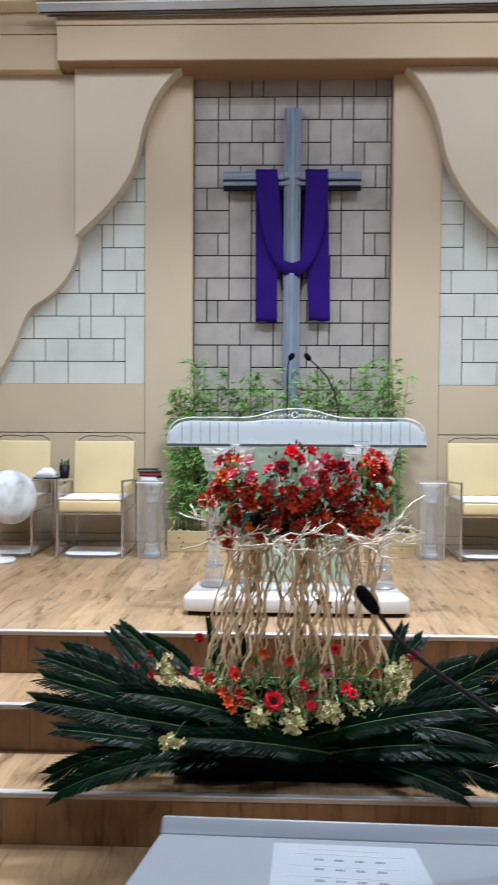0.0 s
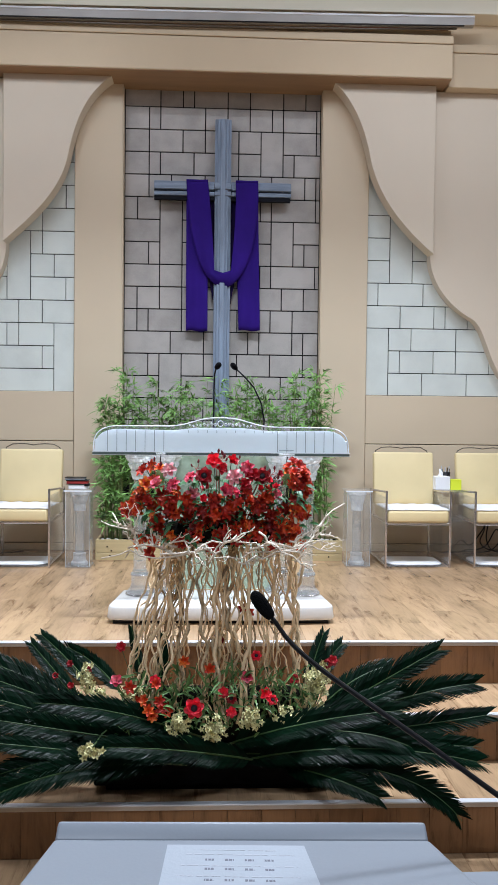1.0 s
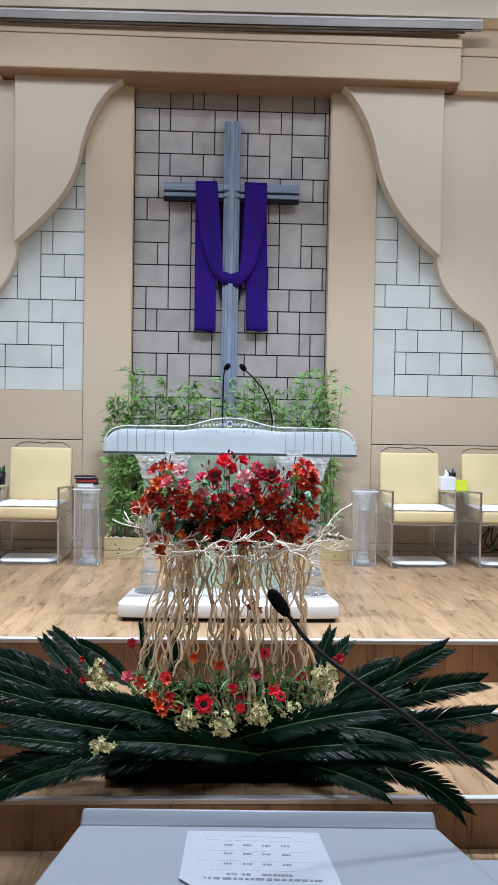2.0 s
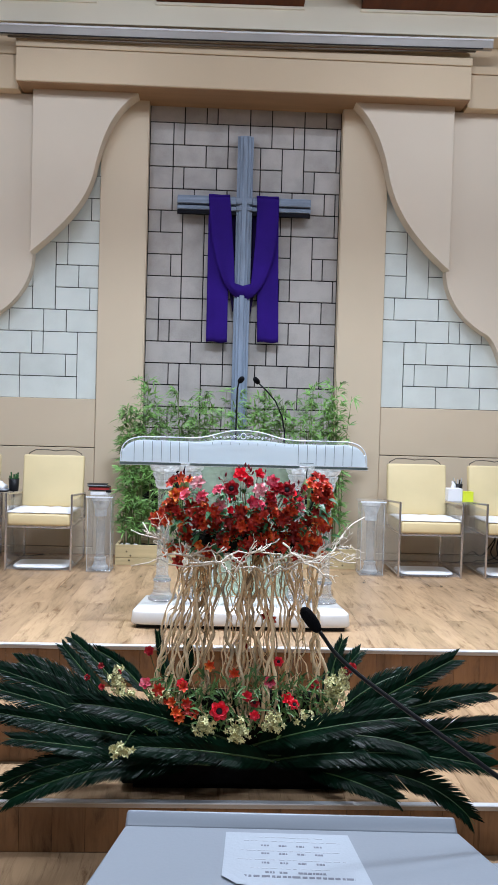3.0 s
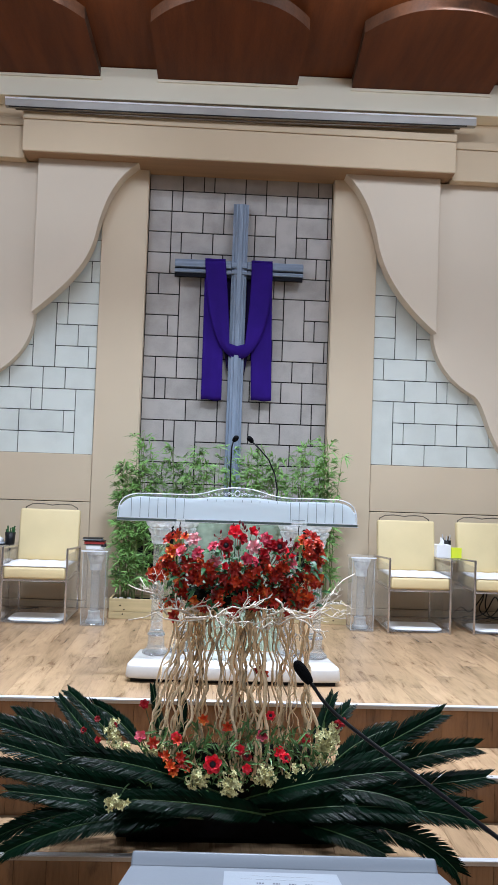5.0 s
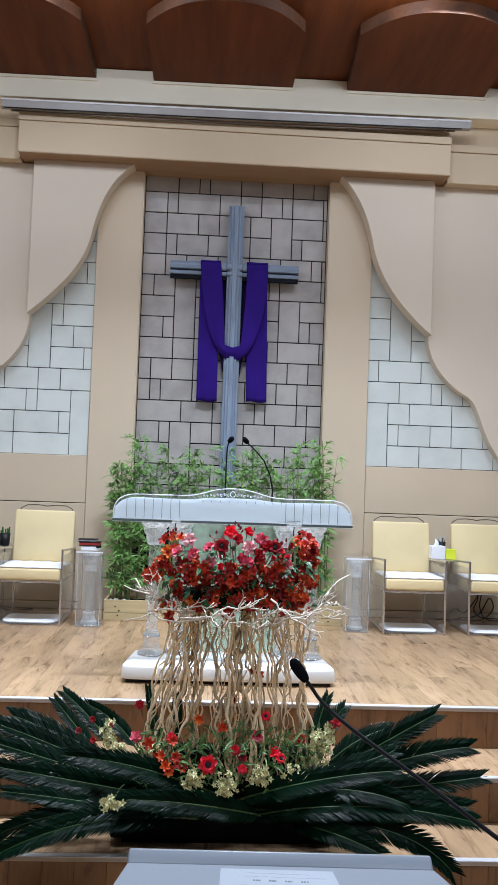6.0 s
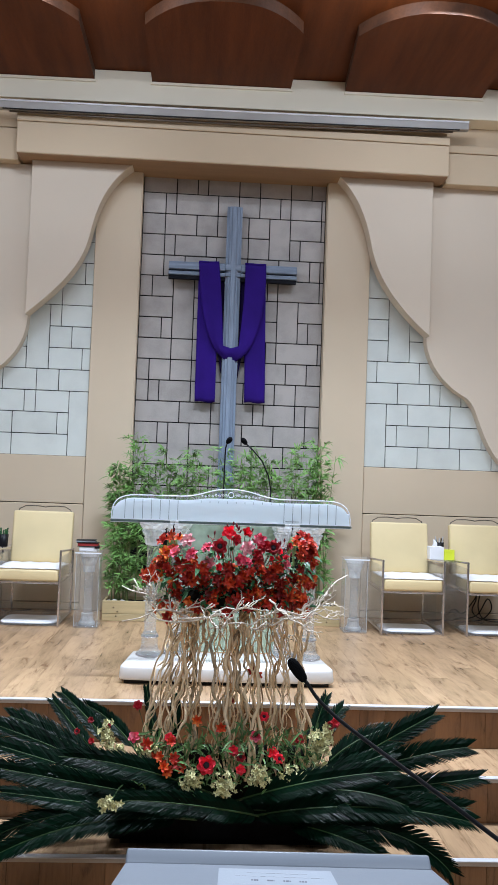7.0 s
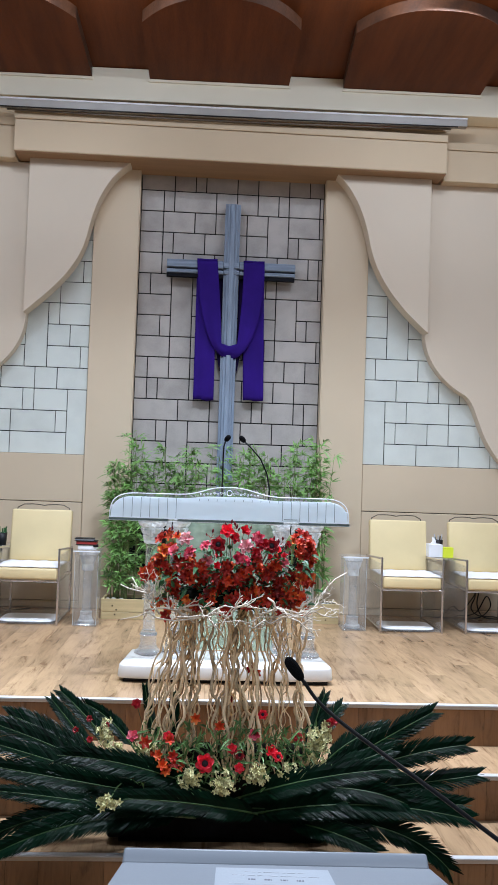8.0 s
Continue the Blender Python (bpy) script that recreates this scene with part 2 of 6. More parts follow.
M_LEAF = surface("green_leaf", (0.022, 0.085, 0.028), 0.4, 0.6, 12, 80, 0.0, island=0.5)
M_BLACK = surface("black_plastic", (0.007, 0.007, 0.009), 0.45, 0.2, 8, 160, 0.08, spec=0.25)
M_FOAM = surface("black_foam", (0.006, 0.006, 0.007), 0.95, 0.3, 30, 420, 0.6, spec=0.05)
M_GREY_TOP = surface("pale_grey_laminate", (0.222, 0.25, 0.29), 0.38, 0.04, 2, 220, 0.02)
M_PAPER = surface("white_paper", (0.385, 0.422, 0.475), 0.8, 0.03, 6, 200, 0.04)
M_INK = surface("grey_ink", (0.15, 0.155, 0.19), 0.7, 0.1, 30, 200, 0.0)
M_PRINT = surface("faint_print", (0.42, 0.44, 0.49), 0.7, 0.1, 30, 200, 0.0)
M_BOOK_RED = surface("red_book_edge", (0.35, 0.03, 0.03), 0.5, 0.2, 9, 120, 0.05)
M_LIME = surface("lime_card", (0.72, 0.80, 0.04), 0.6, 0.05, 8, 140, 0.02)
M_WALL = surface("dark_unseen_wall", (0.170, 0.150, 0.125), 0.75, 0.05, 1.0, 120, 0.05)

# ---- mesh helpers ----
def mesh_of(bm, name, material_, smooth=False):
    me = bpy.data.meshes.new(name)
    bm.normal_update()
    bm.to_mesh(me)
    bm.free()
    me.materials.append(material_)
    if smooth:
        for p in me.polygons:
            p.use_smooth = True
    return me


def part(name, bm, material_, parent=None, label="", smooth=False):
    ob = new(name, mesh_of(bm, name, material_, smooth))
    ob.parent = parent
    return tagged(ob, label) if label else ob


def thing(name, label, category, group="", kind="", at=(0, 0, 0)):
    ob = new(name)
    ob.location = at
    ob.empty_display_size = 0.05
    return tagged(ob, label, category, group, kind)


def box(x0, x1, y0, y1, z0, z1, bevel=0.0, seg=1, bm=None):
    fresh = bmesh.new()
    m = Matrix.Translation(((x0 + x1) / 2, (y0 + y1) / 2, (z0 + z1) / 2)) @ Matrix.Diagonal((x1 - x0, y1 - y0, z1 - z0, 1))
    bmesh.ops.create_cube(fresh, size=1, matrix=m)
    if bevel:
        bmesh.ops.bevel(fresh, geom=fresh.edges[:], offset=bevel, segments=seg, affect="EDGES", profile=0.5)
    if bm is None:
        return fresh
    me = bpy.data.meshes.new("scratch")
    fresh.to_mesh(me)
    fresh.free()
    bm.from_mesh(me)
    bpy.data.meshes.remove(me)
    return bm


def prism(outline, y0, y1, bevel=0.0):
    """A flat board: an outline in x and z, from y0 (front) to y1."""
    bm = bmesh.new()
    front = [bm.verts.new((x, y0, z)) for x, z in outline]
    back = [bm.verts.new((x, y1, z)) for x, z in outline]
    bm.faces.new(front)
    bm.faces.new(back[::-1])
    n = len(outline)
    for i in range(n):
        j = (i + 1) % n
        bm.faces.new((front[j], front[i], back[i], back[j]))
    bmesh.ops.recalc_face_normals(bm, faces=bm.faces)
    if bevel:
        edges = [e for e in bm.edges if all(abs(v.co.y - y0) < 1e-6 for v in e.verts)]
        bmesh.ops.bevel(bm, geom=edges, offset=bevel, segments=2, affect="EDGES", profile=0.5)
    return bm


def bezier(p0, p1, p2, p3, n):
    out = []
    for i in range(n):
        t = i / n
        u = 1 - t
        out.append(tuple(u**3 * a + 3 * u * u * t * b + 3 * u * t * t * c + t**3 * d for a, b, c, d in zip(p0, p1, p2, p3)))
    return out


def tube(points, radii, sides=6, bm=None, cap=True):
    bm = bm or bmesh.new()
    pts = [Vector(p) for p in points]
    if not hasattr(radii, "__len__"):
        radii = [radii] * len(pts)
    rings, ref = [], Vector((0.31, 0.95, 0.12))
    for i, p in enumerate(pts):
        d = (pts[min(i + 1, len(pts) - 1)] - pts[max(i - 1, 0)]).normalized()
        a = d.cross(ref)
        if a.length < 1e-3:
            a = d.cross(Vector((1, 0, 0)))
        a.normalize()
        b = d.cross(a)
        rings.append([bm.verts.new(p + (a * math.cos(2 * math.pi * k / sides) + b * math.sin(2 * math.pi * k / sides)) * radii[i]) for k in range(sides)])
    for r, s in zip(rings, rings[1:]):
        for k in range(sides):
            bm.faces.new((r[k], r[(k + 1) % sides], s[(k + 1) % sides], s[k]))
    if cap:
        bm.faces.new(rings[0][::-1])
        bm.faces.new(rings[-1])
    return bm


def lathe(profile, sides=24, at=(0, 0, 0), bm=None):
    """A turned form: (radius, z) from the bottom up."""
    bm = bm or bmesh.new()
    rings = []
    for r, z in profile:
        rings.append([bm.verts.new((at[0] + r * math.cos(2 * math.pi * k / sides), at[1] + r * math.sin(2 * math.pi * k / sides), at[2] + z)) for k in range(sides)])
    for r, s in zip(rings, rings[1:]):
        for k in range(sides):
            bm.faces.new((r[k], r[(k + 1) % sides], s[(k + 1) % sides], s[k]))
    bm.faces.new(rings[0][::-1])
    bm.faces.new(rings[-1])
    return bm


def structure(name, bm, material_, label, category):
    return tagged(part(name, bm, material_), label, category, "", "structure")


# ---- the room: walls, niche, pilasters, ceiling ----
STEP, EDGE_2, EDGE_3 = 0.2, -0.402, -0.764
HALL_Z = -3 * STEP
SIDE, REAR = 4.6, -8.5
NICHE, NICHE_TOP, NICHE_BACK = 0.776, 3.612, 2.690
WAIST = 1.235

wall_bm = box(-SIDE, -NICHE, 2.632, 3.1, HALL_Z, 4.75)
box(NICHE, SIDE, 2.632, 3.1, HALL_Z, 4.6, bm=wall_bm)
box(-NICHE, NICHE, 2.692, 3.1, NICHE_TOP, 4.75, bm=wall_bm)
box(-NICHE, NICHE, 2.632, 3.1, HALL_Z, 0.3, bm=wall_bm)
wall_north = structure("wall_north", wall_bm, M_JOINT, "pale ashlar-pattern block wall with dark joints behind the stage", "wall")
niche_wall = structure("wall_niche", box(-NICHE, NICHE, NICHE_BACK + 0.010, 3.098, 0.3, NICHE_TOP), M_JOINT, "recessed warm grey block wall of the niche", "wall")

# unseen hall walls, coloured dark to hold back bounced light
for s, nm in ((-1, "wall_west"), (1, "wall_east")):
    structure(nm, box(min(s * SIDE, s * (SIDE + 0.2)), max(s * SIDE, s * (SIDE + 0.2)), REAR, 3.1, HALL_Z, 4.75), M_WALL, "unseen side wall of the hall, darkened to cut bounce", "wall")
structure("wall_south", box(-SIDE, SIDE, REAR - 0.2, REAR, HALL_Z, 4.75), M_WALL, "unseen rear wall of the hall, darkened to cut bounce", "wall")

# lower wall panels with grooves between them
for s in (-1, 1):
    lo, hi = sorted((s * 1.1425, s * (SIDE - 0.002)))
    waist_bm = box(lo, hi, 2.600, 2.632, 0.853, WAIST, 0.003)
    box(lo, hi, 2.600, 2.632, 0.060, 0.847, 0.003, bm=waist_bm)
    box(lo, hi, 2.594, 2.632, 0.0, 0.054, 0.003, bm=waist_bm)
    structure("wall_panel_west" if s < 0 else "wall_panel_east", waist_bm, M_BEIGE, "beige lower wall panelling with dark grooves", "wall panel")
    a, b = sorted((s * NICHE, s * 1.139))
    pil = box(a, b, 2.588, 2.632, 0.0, NICHE_TOP - 0.002, 0.004)
    structure("pilaster_west" if s < 0 else "pilaster_east", pil, M_BEIGE, "smooth beige pilaster beside the niche", "pilaster")
    e, g = sorted((s * NICHE, s * (NICHE - 0.006)))
    structure("niche_return_west" if s < 0 else "niche_return_east", box(e, g, 2.592, NICHE_BACK + 0.009, 0.3, NICHE_TOP), M_BEIGE, "beige side return of the niche", "wall")
structure("wall_panel_niche", box(-NICHE, NICHE, 2.60, 2.76, 0.0, 0.3, 0.003), M_BEIGE, "beige sill panel under the niche", "wall panel")

# curved boards that overlap the pilasters
CURVES = {
    -1: (bezier((0.836, 3.600), (1.036, 3.470), (1.116, 3.252), (1.165, 3.005), 18) + bezier((1.165, 3.005), (1.215, 2.758), (1.382, 2.582), (1.646, 2.352), 18),
         bezier((1.640, 2.350), (1.642, 2.12), (1.787, 1.943), (1.960, 1.852), 18) + bezier((1.960, 1.852), (2.120, 1.765), (2.095, 1.475), (2.345, WAIST + 0.002), 18), 1.646, 2.352),
    1: (bezier((0.836, 3.600), (1.000, 3.460), (1.078, 3.240), (1.118, 3.045), 18) + bezier((1.118, 3.045), (1.168, 2.795), (1.335, 2.550), (1.619, 2.322), 18),
        bezier((1.613, 2.320), (1.620, 2.110), (1.775, 1.925), (1.955, 1.836), 18) + bezier((1.955, 1.836), (2.090, 1.755), (2.062, 1.462), (2.330, WAIST + 0.002), 18), 1.619, 2.322),
}
for s in (-1, 1):
    inner, outer, tip_x, tip_z = CURVES[s]
    line = inner + [(tip_x, tip_z), (tip_x, 3.600)]
    structure("curved_board_west" if s < 0 else "curved_board_east", prism([(s * x, z) for x, z in line], 2.445, 2.586, 0.004), M_PANEL, "pale beige wall board with an S-curved edge", "wall panel")
    line = outer + [(outer[-1][0] + 0.02, WAIST + 0.002), (SIDE - 0.004, WAIST + 0.002), (SIDE - 0.004, 3.585), (outer[0][0], 3.585)]
    structure("outer_curved_board_west" if s < 0 else "outer_curved_board_east", prism([(s * x, z) for x, z in line], 2.520, 2.630, 0.004), M_PANEL, "pale beige outer wall board with an S-curved edge", "wall panel")

# beam over the niche: body, cap strip and recessed outer lengths
BEAM_W, BEAM_E = -1.746, 1.702
beam_bm = box(BEAM_W, BEAM_E, 2.31, 2.69, 3.600, 3.848, 0.004)
box(BEAM_W - 0.003, BEAM_E + 0.003, 2.302, 2.69, 3.852, 3.910, 0.004, bm=beam_bm)
structure("beam", beam_bm, M_BEAM, "projecting beige beam with a cap strip over the niche", "beam")
for lo, hi, nm in ((-SIDE + 0.002, BEAM_W - 0.006, "outer_beam_west"), (BEAM_E + 0.006, SIDE - 0.002, "outer_beam_east")):
    b2 = box(lo, hi, 2.42, 2.63, 3.579, 3.836, 0.004)
    box(lo, hi, 2.413, 2.63, 3.840, 3.902, 0.004, bm=b2)
    structure(nm, b2, M_BEAM, "recessed beige outer length of the beam", "beam")

# dropped cream fascia, brown ceiling and its hanging boards
# the whole ceiling front is a little out of level
LEVEL = pose(0, 0, 0, 0, -0.7, 0)


def level(ob):
    ob.matrix_basis = LEVEL
    return ob


level(structure("ceiling_fascia", box(-SIDE, SIDE, 2.2746, 2.632, 4.040, 4.2938, 0.003), M_CREAM, "smooth cream fascia under the brown ceiling", "fascia"))
structure("beam_upstand", box(BEAM_W + 0.03, BEAM_E - 0.01, 2.335, 2.449, 3.9105, 3.962), M_BEAM, "tan upstand behind the cap of the beam", "beam")
# brown stands in for the shadow in this gap
structure("fascia_recess", box(BEAM_W, BEAM_E, 2.45, 2.631, 3.9105, 4.10), M_BROWN, "recess between beam and fascia, dark brown for its shade", "fascia")
for lo, hi, nm in ((-SIDE + 0.003, BEAM_W - 0.001, "fascia_recess_west"), (BEAM_E + 0.001, SIDE - 0.003, "fascia_recess_east")):
    structure(nm, box(lo, hi, 2.45, 2.631, 3.9025, 4.10), M_BEAM, "tan recess between outer beam and fascia", "fascia")
# thin added board; its brown carries the shade under the beam
structure("beam_soffit", box(BEAM_W + 0.004, BEAM_E - 0.004, 2.318, 2.688, 3.5945, 3.5995, 0.001), M_SOFFIT, "thin board under the beam, its shade put in brown", "beam")
level(structure("ceiling", box(-SIDE - 0.1, SIDE + 0.1, REAR, 2.5, 4.3001, 4.7), M_BROWN, "dark brown wooden ceiling over stage and hall", "ceiling"))


def ceiling_board(x0, x1, skew):
    cx, w = (x0 + x1) / 2, (x1 - x0) / 2
    plan = [(x1, 2.2704), (x0, 2.2704)]
    n = 28
    for i in range(n + 1):
        a = -1 + 2 * i / n
        plan.append((cx + skew * (1 - 0.4 * abs(a)) + a * w, 1.125 + 0.33 * abs(a) ** 2.5))
    bm = bmesh.new()
    lo = [bm.verts.new((x, y, 4.2139)) for x, y in plan]
    hi = [bm.verts.new((x, y, 4.2989)) for x, y in plan]
    bm.faces.new(lo)
    bm.faces.new(hi[::-1])
    for i in range(len(plan)):
        j = (i + 1) % len(plan)
        bm.faces.new((lo[i], lo[j], hi[j], hi[i]))
    bmesh.ops.recalc_face_normals(bm, faces=bm.faces)
    ob = tagged(part("ceiling_board", bm, M_BROWN), "dark brown hanging ceiling board with a rounded end", "ceiling board", "hanging ceiling boards", "structure")
    ob.data.materials.append(M_EDGE)
    for p in ob.data.polygons:
        if abs(p.normal.z) < 0.5:
            p.material_index = 1
    level(ob)
    strip = box(x0 - 0.008, x1 + 0.008, 2.258, 2.2735, 4.1890, 4.2108, 0.002)
    level(structure("trim", strip, M_CREAM, "thin cream trim under a ceiling board", "trim"))


for x0, x1, skew in ((-3.7379, -2.6428, 0.0), (-2.1943, -1.1023, 0.0), (-0.6527, 0.4487, 0.0), (0.8847, 1.9986, -0.08), (2.4366, 3.5318, -0.10)):
    ceiling_board(x0, x1, skew)

# screen housing along the foot of the fascia; its bar sags a little
def sagging(x0, x1, y0, y1, z0, z1, sag, n=24):
    bm = bmesh.new()
    rings = []
    for i in range(n + 1):
        x = x0 + (x1 - x0) * i / n
        d = -sag * (1 - (2 * i / n - 1) ** 2)
        rings.append([bm.verts.new((x, y, z + d)) for y, z in ((y0, z0 + 0.001), (y0 + 0.001, z0), (y1, z0), (y1, z1), (y0 + 0.001, z1), (y0, z1 - 0.001))])
    for a, b in zip(rings, rings[1:]):
        for k in range(6):
            bm.faces.new((a[k], a[(k + 1) % 6], b[(k + 1) % 6], b[k]))
    bm.faces.new(rings[0])
    bm.faces.new(rings[-1][::-1])
    bmesh.ops.recalc_face_normals(bm, faces=bm.faces)
    return bm


rail = level(thing("screen_housing", "long grey aluminium projection screen housing under the fascia", "screen housing"))
part("housing", sagging(-1.8209, 1.8796, 2.2172, 2.2714, 3.9300, 3.9960, 0.005), M_ALU_DULL, rail)
part("housing_lip", sagging(-1.8209, 1.8796, 2.2110, 2.2165, 3.9830, 3.9960, 0.005), M_WHITE_METAL, rail, "thin pale upper lip")
part("slot", sagging(-1.795, 1.805, 2.2180, 2.2260, 3.9215, 3.9295, 0.005), M_BLACK, rail, "black slot")
part("bottom_bar", sagging(-1.75, 1.76, 2.2560, 2.2690, 3.9160, 3.9250, 0.018), M_BRONZE, rail, "thin sagging dark screen bar")

# ---- stage, steps and hall floor ----
profile = [(2.6, -0.004), (0.0, -0.004), (0.0, -STEP - 0.004), (EDGE_2, -STEP - 0.004), (EDGE_2, -2 * STEP - 0.004), (EDGE_3, -2 * STEP - 0.004), (EDGE_3, HALL_Z - 0.1), (2.6, HALL_Z - 0.1)]
stage_bm = bmesh.new()
l = [stage_bm.verts.new((-SIDE + 0.002, y + (0.012 if i else 0), z - 0.008)) for i, (y, z) in enumerate(profile)]
r = [stage_bm.verts.new((SIDE - 0.002, y + (0.012 if i else 0), z - 0.008)) for i, (y, z) in enumerate(profile)]
stage_bm.faces.new(l)
stage_bm.faces.new(r[::-1])
for i in range(len(profile)):
    j = (i + 1) % len(profile)
    stage_bm.faces.new((l[i], l[j], r[j], r[i]))
bmesh.ops.recalc_face_normals(stage_bm, faces=stage_bm.faces)
stage = structure("stage_floor", stage_bm, M_SUB, "rustic oak laminate stage floor with three steps", "floor")
hall = structure("floor", box(-SIDE, SIDE, REAR, EDGE_3 + 0.3, HALL_Z - 0.15, HALL_Z - 0.012), M_SUB, "rustic oak laminate hall floor", "floor")
for k, y in enumerate((0.0, EDGE_2, EDGE_3)):
    z = -STEP * k
    nose = box(-SIDE + 0.004, SIDE - 0.004, y - 0.012, y + 0.018, z - 0.002, z + 0.0045, 0.002)
    box(-SIDE + 0.004, SIDE - 0.004, y - 0.011, y - 0.006, z - 0.017, z - 0.002, 0.001, bm=nose)
    strip = structure("step_nosing", nose, M_ALU, "aluminium step nosing with a dull tan lip", "step nosing")
    strip.data.materials.append(M_NOSE)
    for p in strip.data.polygons:
        if p.center.z < z - 0.0025:
            p.material_index = 1

# ---- cross with purple stole ----
cross = thing("cross", "blue-grey stained wooden cross with moulded ridges on the niche wall", "cross")
shaft_bm = box(-0.064, 0.064, 2.655, 2.686, 0.62, 3.372, 0.003)
part("shaft", shaft_bm, M_CROSS, cross)
part("shaft_ridge", box(-0.042, 0.042, 2.637, 2.655, 0.62, 3.369, 0.004), M_CROSS, cross)
part("shaft_fillet", box(-0.020, 0.020, 2.623, 2.637, 0.62, 3.366, 0.004), M_CROSS, cross)
for s in (-1, 1):
    lo, hi = sorted((s * 0.0655, s * 0.535))
    part("arm", box(lo, hi, 2.657, 2.686, 2.772, 2.890, 0.003), M_CROSS_ARM, cross)
    part("arm_ridge", box(lo, hi, 2.637, 2.657, 2.822, 2.878, 0.004), M_CROSS_ARM, cross)
    part("arm_fillet", box(lo, hi, 2.640, 2.657, 2.776, 2.806, 0.003), M_CROSS_ARM, cross)
    # added dark strip: the shaded underside of the arm as colour
    part("arm_underside_shade", box(lo, hi - 0.004 if s > 0 else hi, 2.650, 2.686, 2.743, 2.7715), M_SLATE_AND_SHADE, cross, "dark strip for the shade under the arm")
    part("arm_groove", box(lo, hi - 0.002 if s > 0 else hi, 2.649, 2.7018, 2.809, 2.8165), M_SLATE_AND_SHADE, cross, "dark groove")
for z0, z1, y0 in ((2.776, 2.806, 2.6290), (2.826, 2.874, 2.6265)):
    part("crossing", box(-0.0646, 0.0646, y0, 2.655, z0, z1, 0.004), M_CROSS_ARM, cross)


def cloth(rows, thick):
    """A cloth from rows of points, with the given thickness to the back."""
    bm = bmesh.new()
    front = [[bm.verts.new(p) for p in row] for row in rows]
    back = [[bm.verts.new((p[0], p[1] + thick, p[2])) for p in row] for row in rows]
    nr, nc = len(rows), len(rows[0])
    for i in range(nr - 1):
        for j in range(nc - 1):
            bm.faces.new((front[i][j], front[i][j + 1], front[i + 1][j + 1], front[i + 1][j]))
            bm.faces.new((back[i][j], back[i + 1][j], back[i + 1][j + 1], back[i][j + 1]))
    for i in range(nr - 1):
        bm.faces.new((front[i][0], front[i + 1][0], back[i + 1][0], back[i][0]))
        bm.faces.new((front[i][-1], back[i][-1], back[i + 1][-1], front[i + 1][-1]))
    for j in range(nc - 1):
        bm.faces.new((front[0][j], back[0][j], back[0][j + 1], front[0][j + 1]))
        bm.faces.new((front[-1][j], front[-1][j + 1], back[-1][j + 1], back[-1][j]))
    bmesh.ops.recalc_face_normals(bm, faces=bm.faces)
    return bm


stole = thing("stole", "purple cloth stole draped over the arms of the cross", "cloth")


def drape_half(s, outer, inner, n=28):
    """One half of the swag: from the arm down to the middle, rolled inwards as it narrows."""
    rows = []
    for k in range(n + 1):
        a, b = outer[k], inner[k]
        low = k / n
        row = []
        for j in range(11):
            f = j / 10
            x, z = a[0] + (b[0] - a[0]) * f, a[1] + (b[1] - a[1]) * f
            fold = 0.005 * math.sin(f * 8.0 + 3.0 * low + s) * (0.2 + low) * (1 - low ** 4)
            roll = -0.010 * math.sin(math.pi * min(1.0, f * 1.1)) * low ** 1.5
            y = 2.582 - 0.024 * low ** 1.5 + fold + roll + 0.055 * low ** 4 * (1 - f) ** 1.5
            row.append((s * x + 0.004 * low, y, z))
        rows.append(row)
    return rows


def curve_of(*p):
    return bezier(*p, 28) + [p[3]]


def inner_edge(p0, p1, p2):
    """Down along the shaft, then straight across it."""
    turn = (0.064, 2.186)
    return bezier(p0, p1, p2, turn, 22) + [(turn[0] * (1 - k / 6), turn[1] - 0.020 * k / 6) for k in range(7)]


west = drape_half(-1, curve_of((0.284, 2.872), (0.268, 2.52), (0.200, 2.10), (0.0, 2.056)), inner_edge((0.116, 2.872), (0.094, 2.66), (0.074, 2.40)))
east = drape_half(1, curve_of((0.272, 2.872), (0.296, 2.44), (0.180, 2.06), (0.0, 2.056)), inner_edge((0.098, 2.872), (0.106, 2.62), (0.082, 2.38)))
part("drape", cloth(west + east[-2::-1], 0.004), M_PURPLE, stole, smooth=True)
# strips beside the shaft; the shadow there is put into their dark purple
for s in (-1, 1):
    rows = []
    for k in range(14):
        z = 2.735 - (0.77 if s < 0 else 0.80) * k / 13
        edge = 0.070 + 0.046 * min(1.0, max(0.0, (z - 1.95) / 0.26))
        rows.append([(s * (0.066 + (edge - 0.066) * j / 4), 2.632 + 0.003 * math.sin(j + k * 0.6), z) for j in range(5)])
    part("gap_strip", cloth(rows, 0.003), M_GAP_SHADE, stole, "dark cloth strip with the gap's shade in its colour", True)
for s, top, foot, zb in ((-1, (-0.284, -0.116), (-0.278, -0.110), 1.720), (1, (0.098, 0.272), (0.131, 0.300), 1.729)):
    rows = []
    for k in range(30):
        t = k / 29
        z = 2.86 + (zb - 2.86) * t
        x0, x1 = (a + (b - a) * t for a, b in zip(top, foot))
        rows.append([(x0 + (x1 - x0) * j / 10, 2.612 + 0.006 * math.sin(j * 0.9 + 1.5 * t + s) * (0.3 + t) + 0.004 * math.sin(6 * t), z + 0.004 * math.sin(j * 0.7) * t) for j in range(11)])
    part("tail", cloth(rows, 0.003), M_PURPLE, stole, smooth=True)
    rows = [[(top[0] + (top[1] - top[0]) * j / 8, y, z + 0.001 * math.sin(j)) for j in range(9)] for y, z in ((2.580, 2.868), (2.586, 2.8845), (2.610, 2.8865), (2.618, 2.872))]
    part("fold", cloth(rows, 0.003), M_PURPLE, stole, smooth=True)

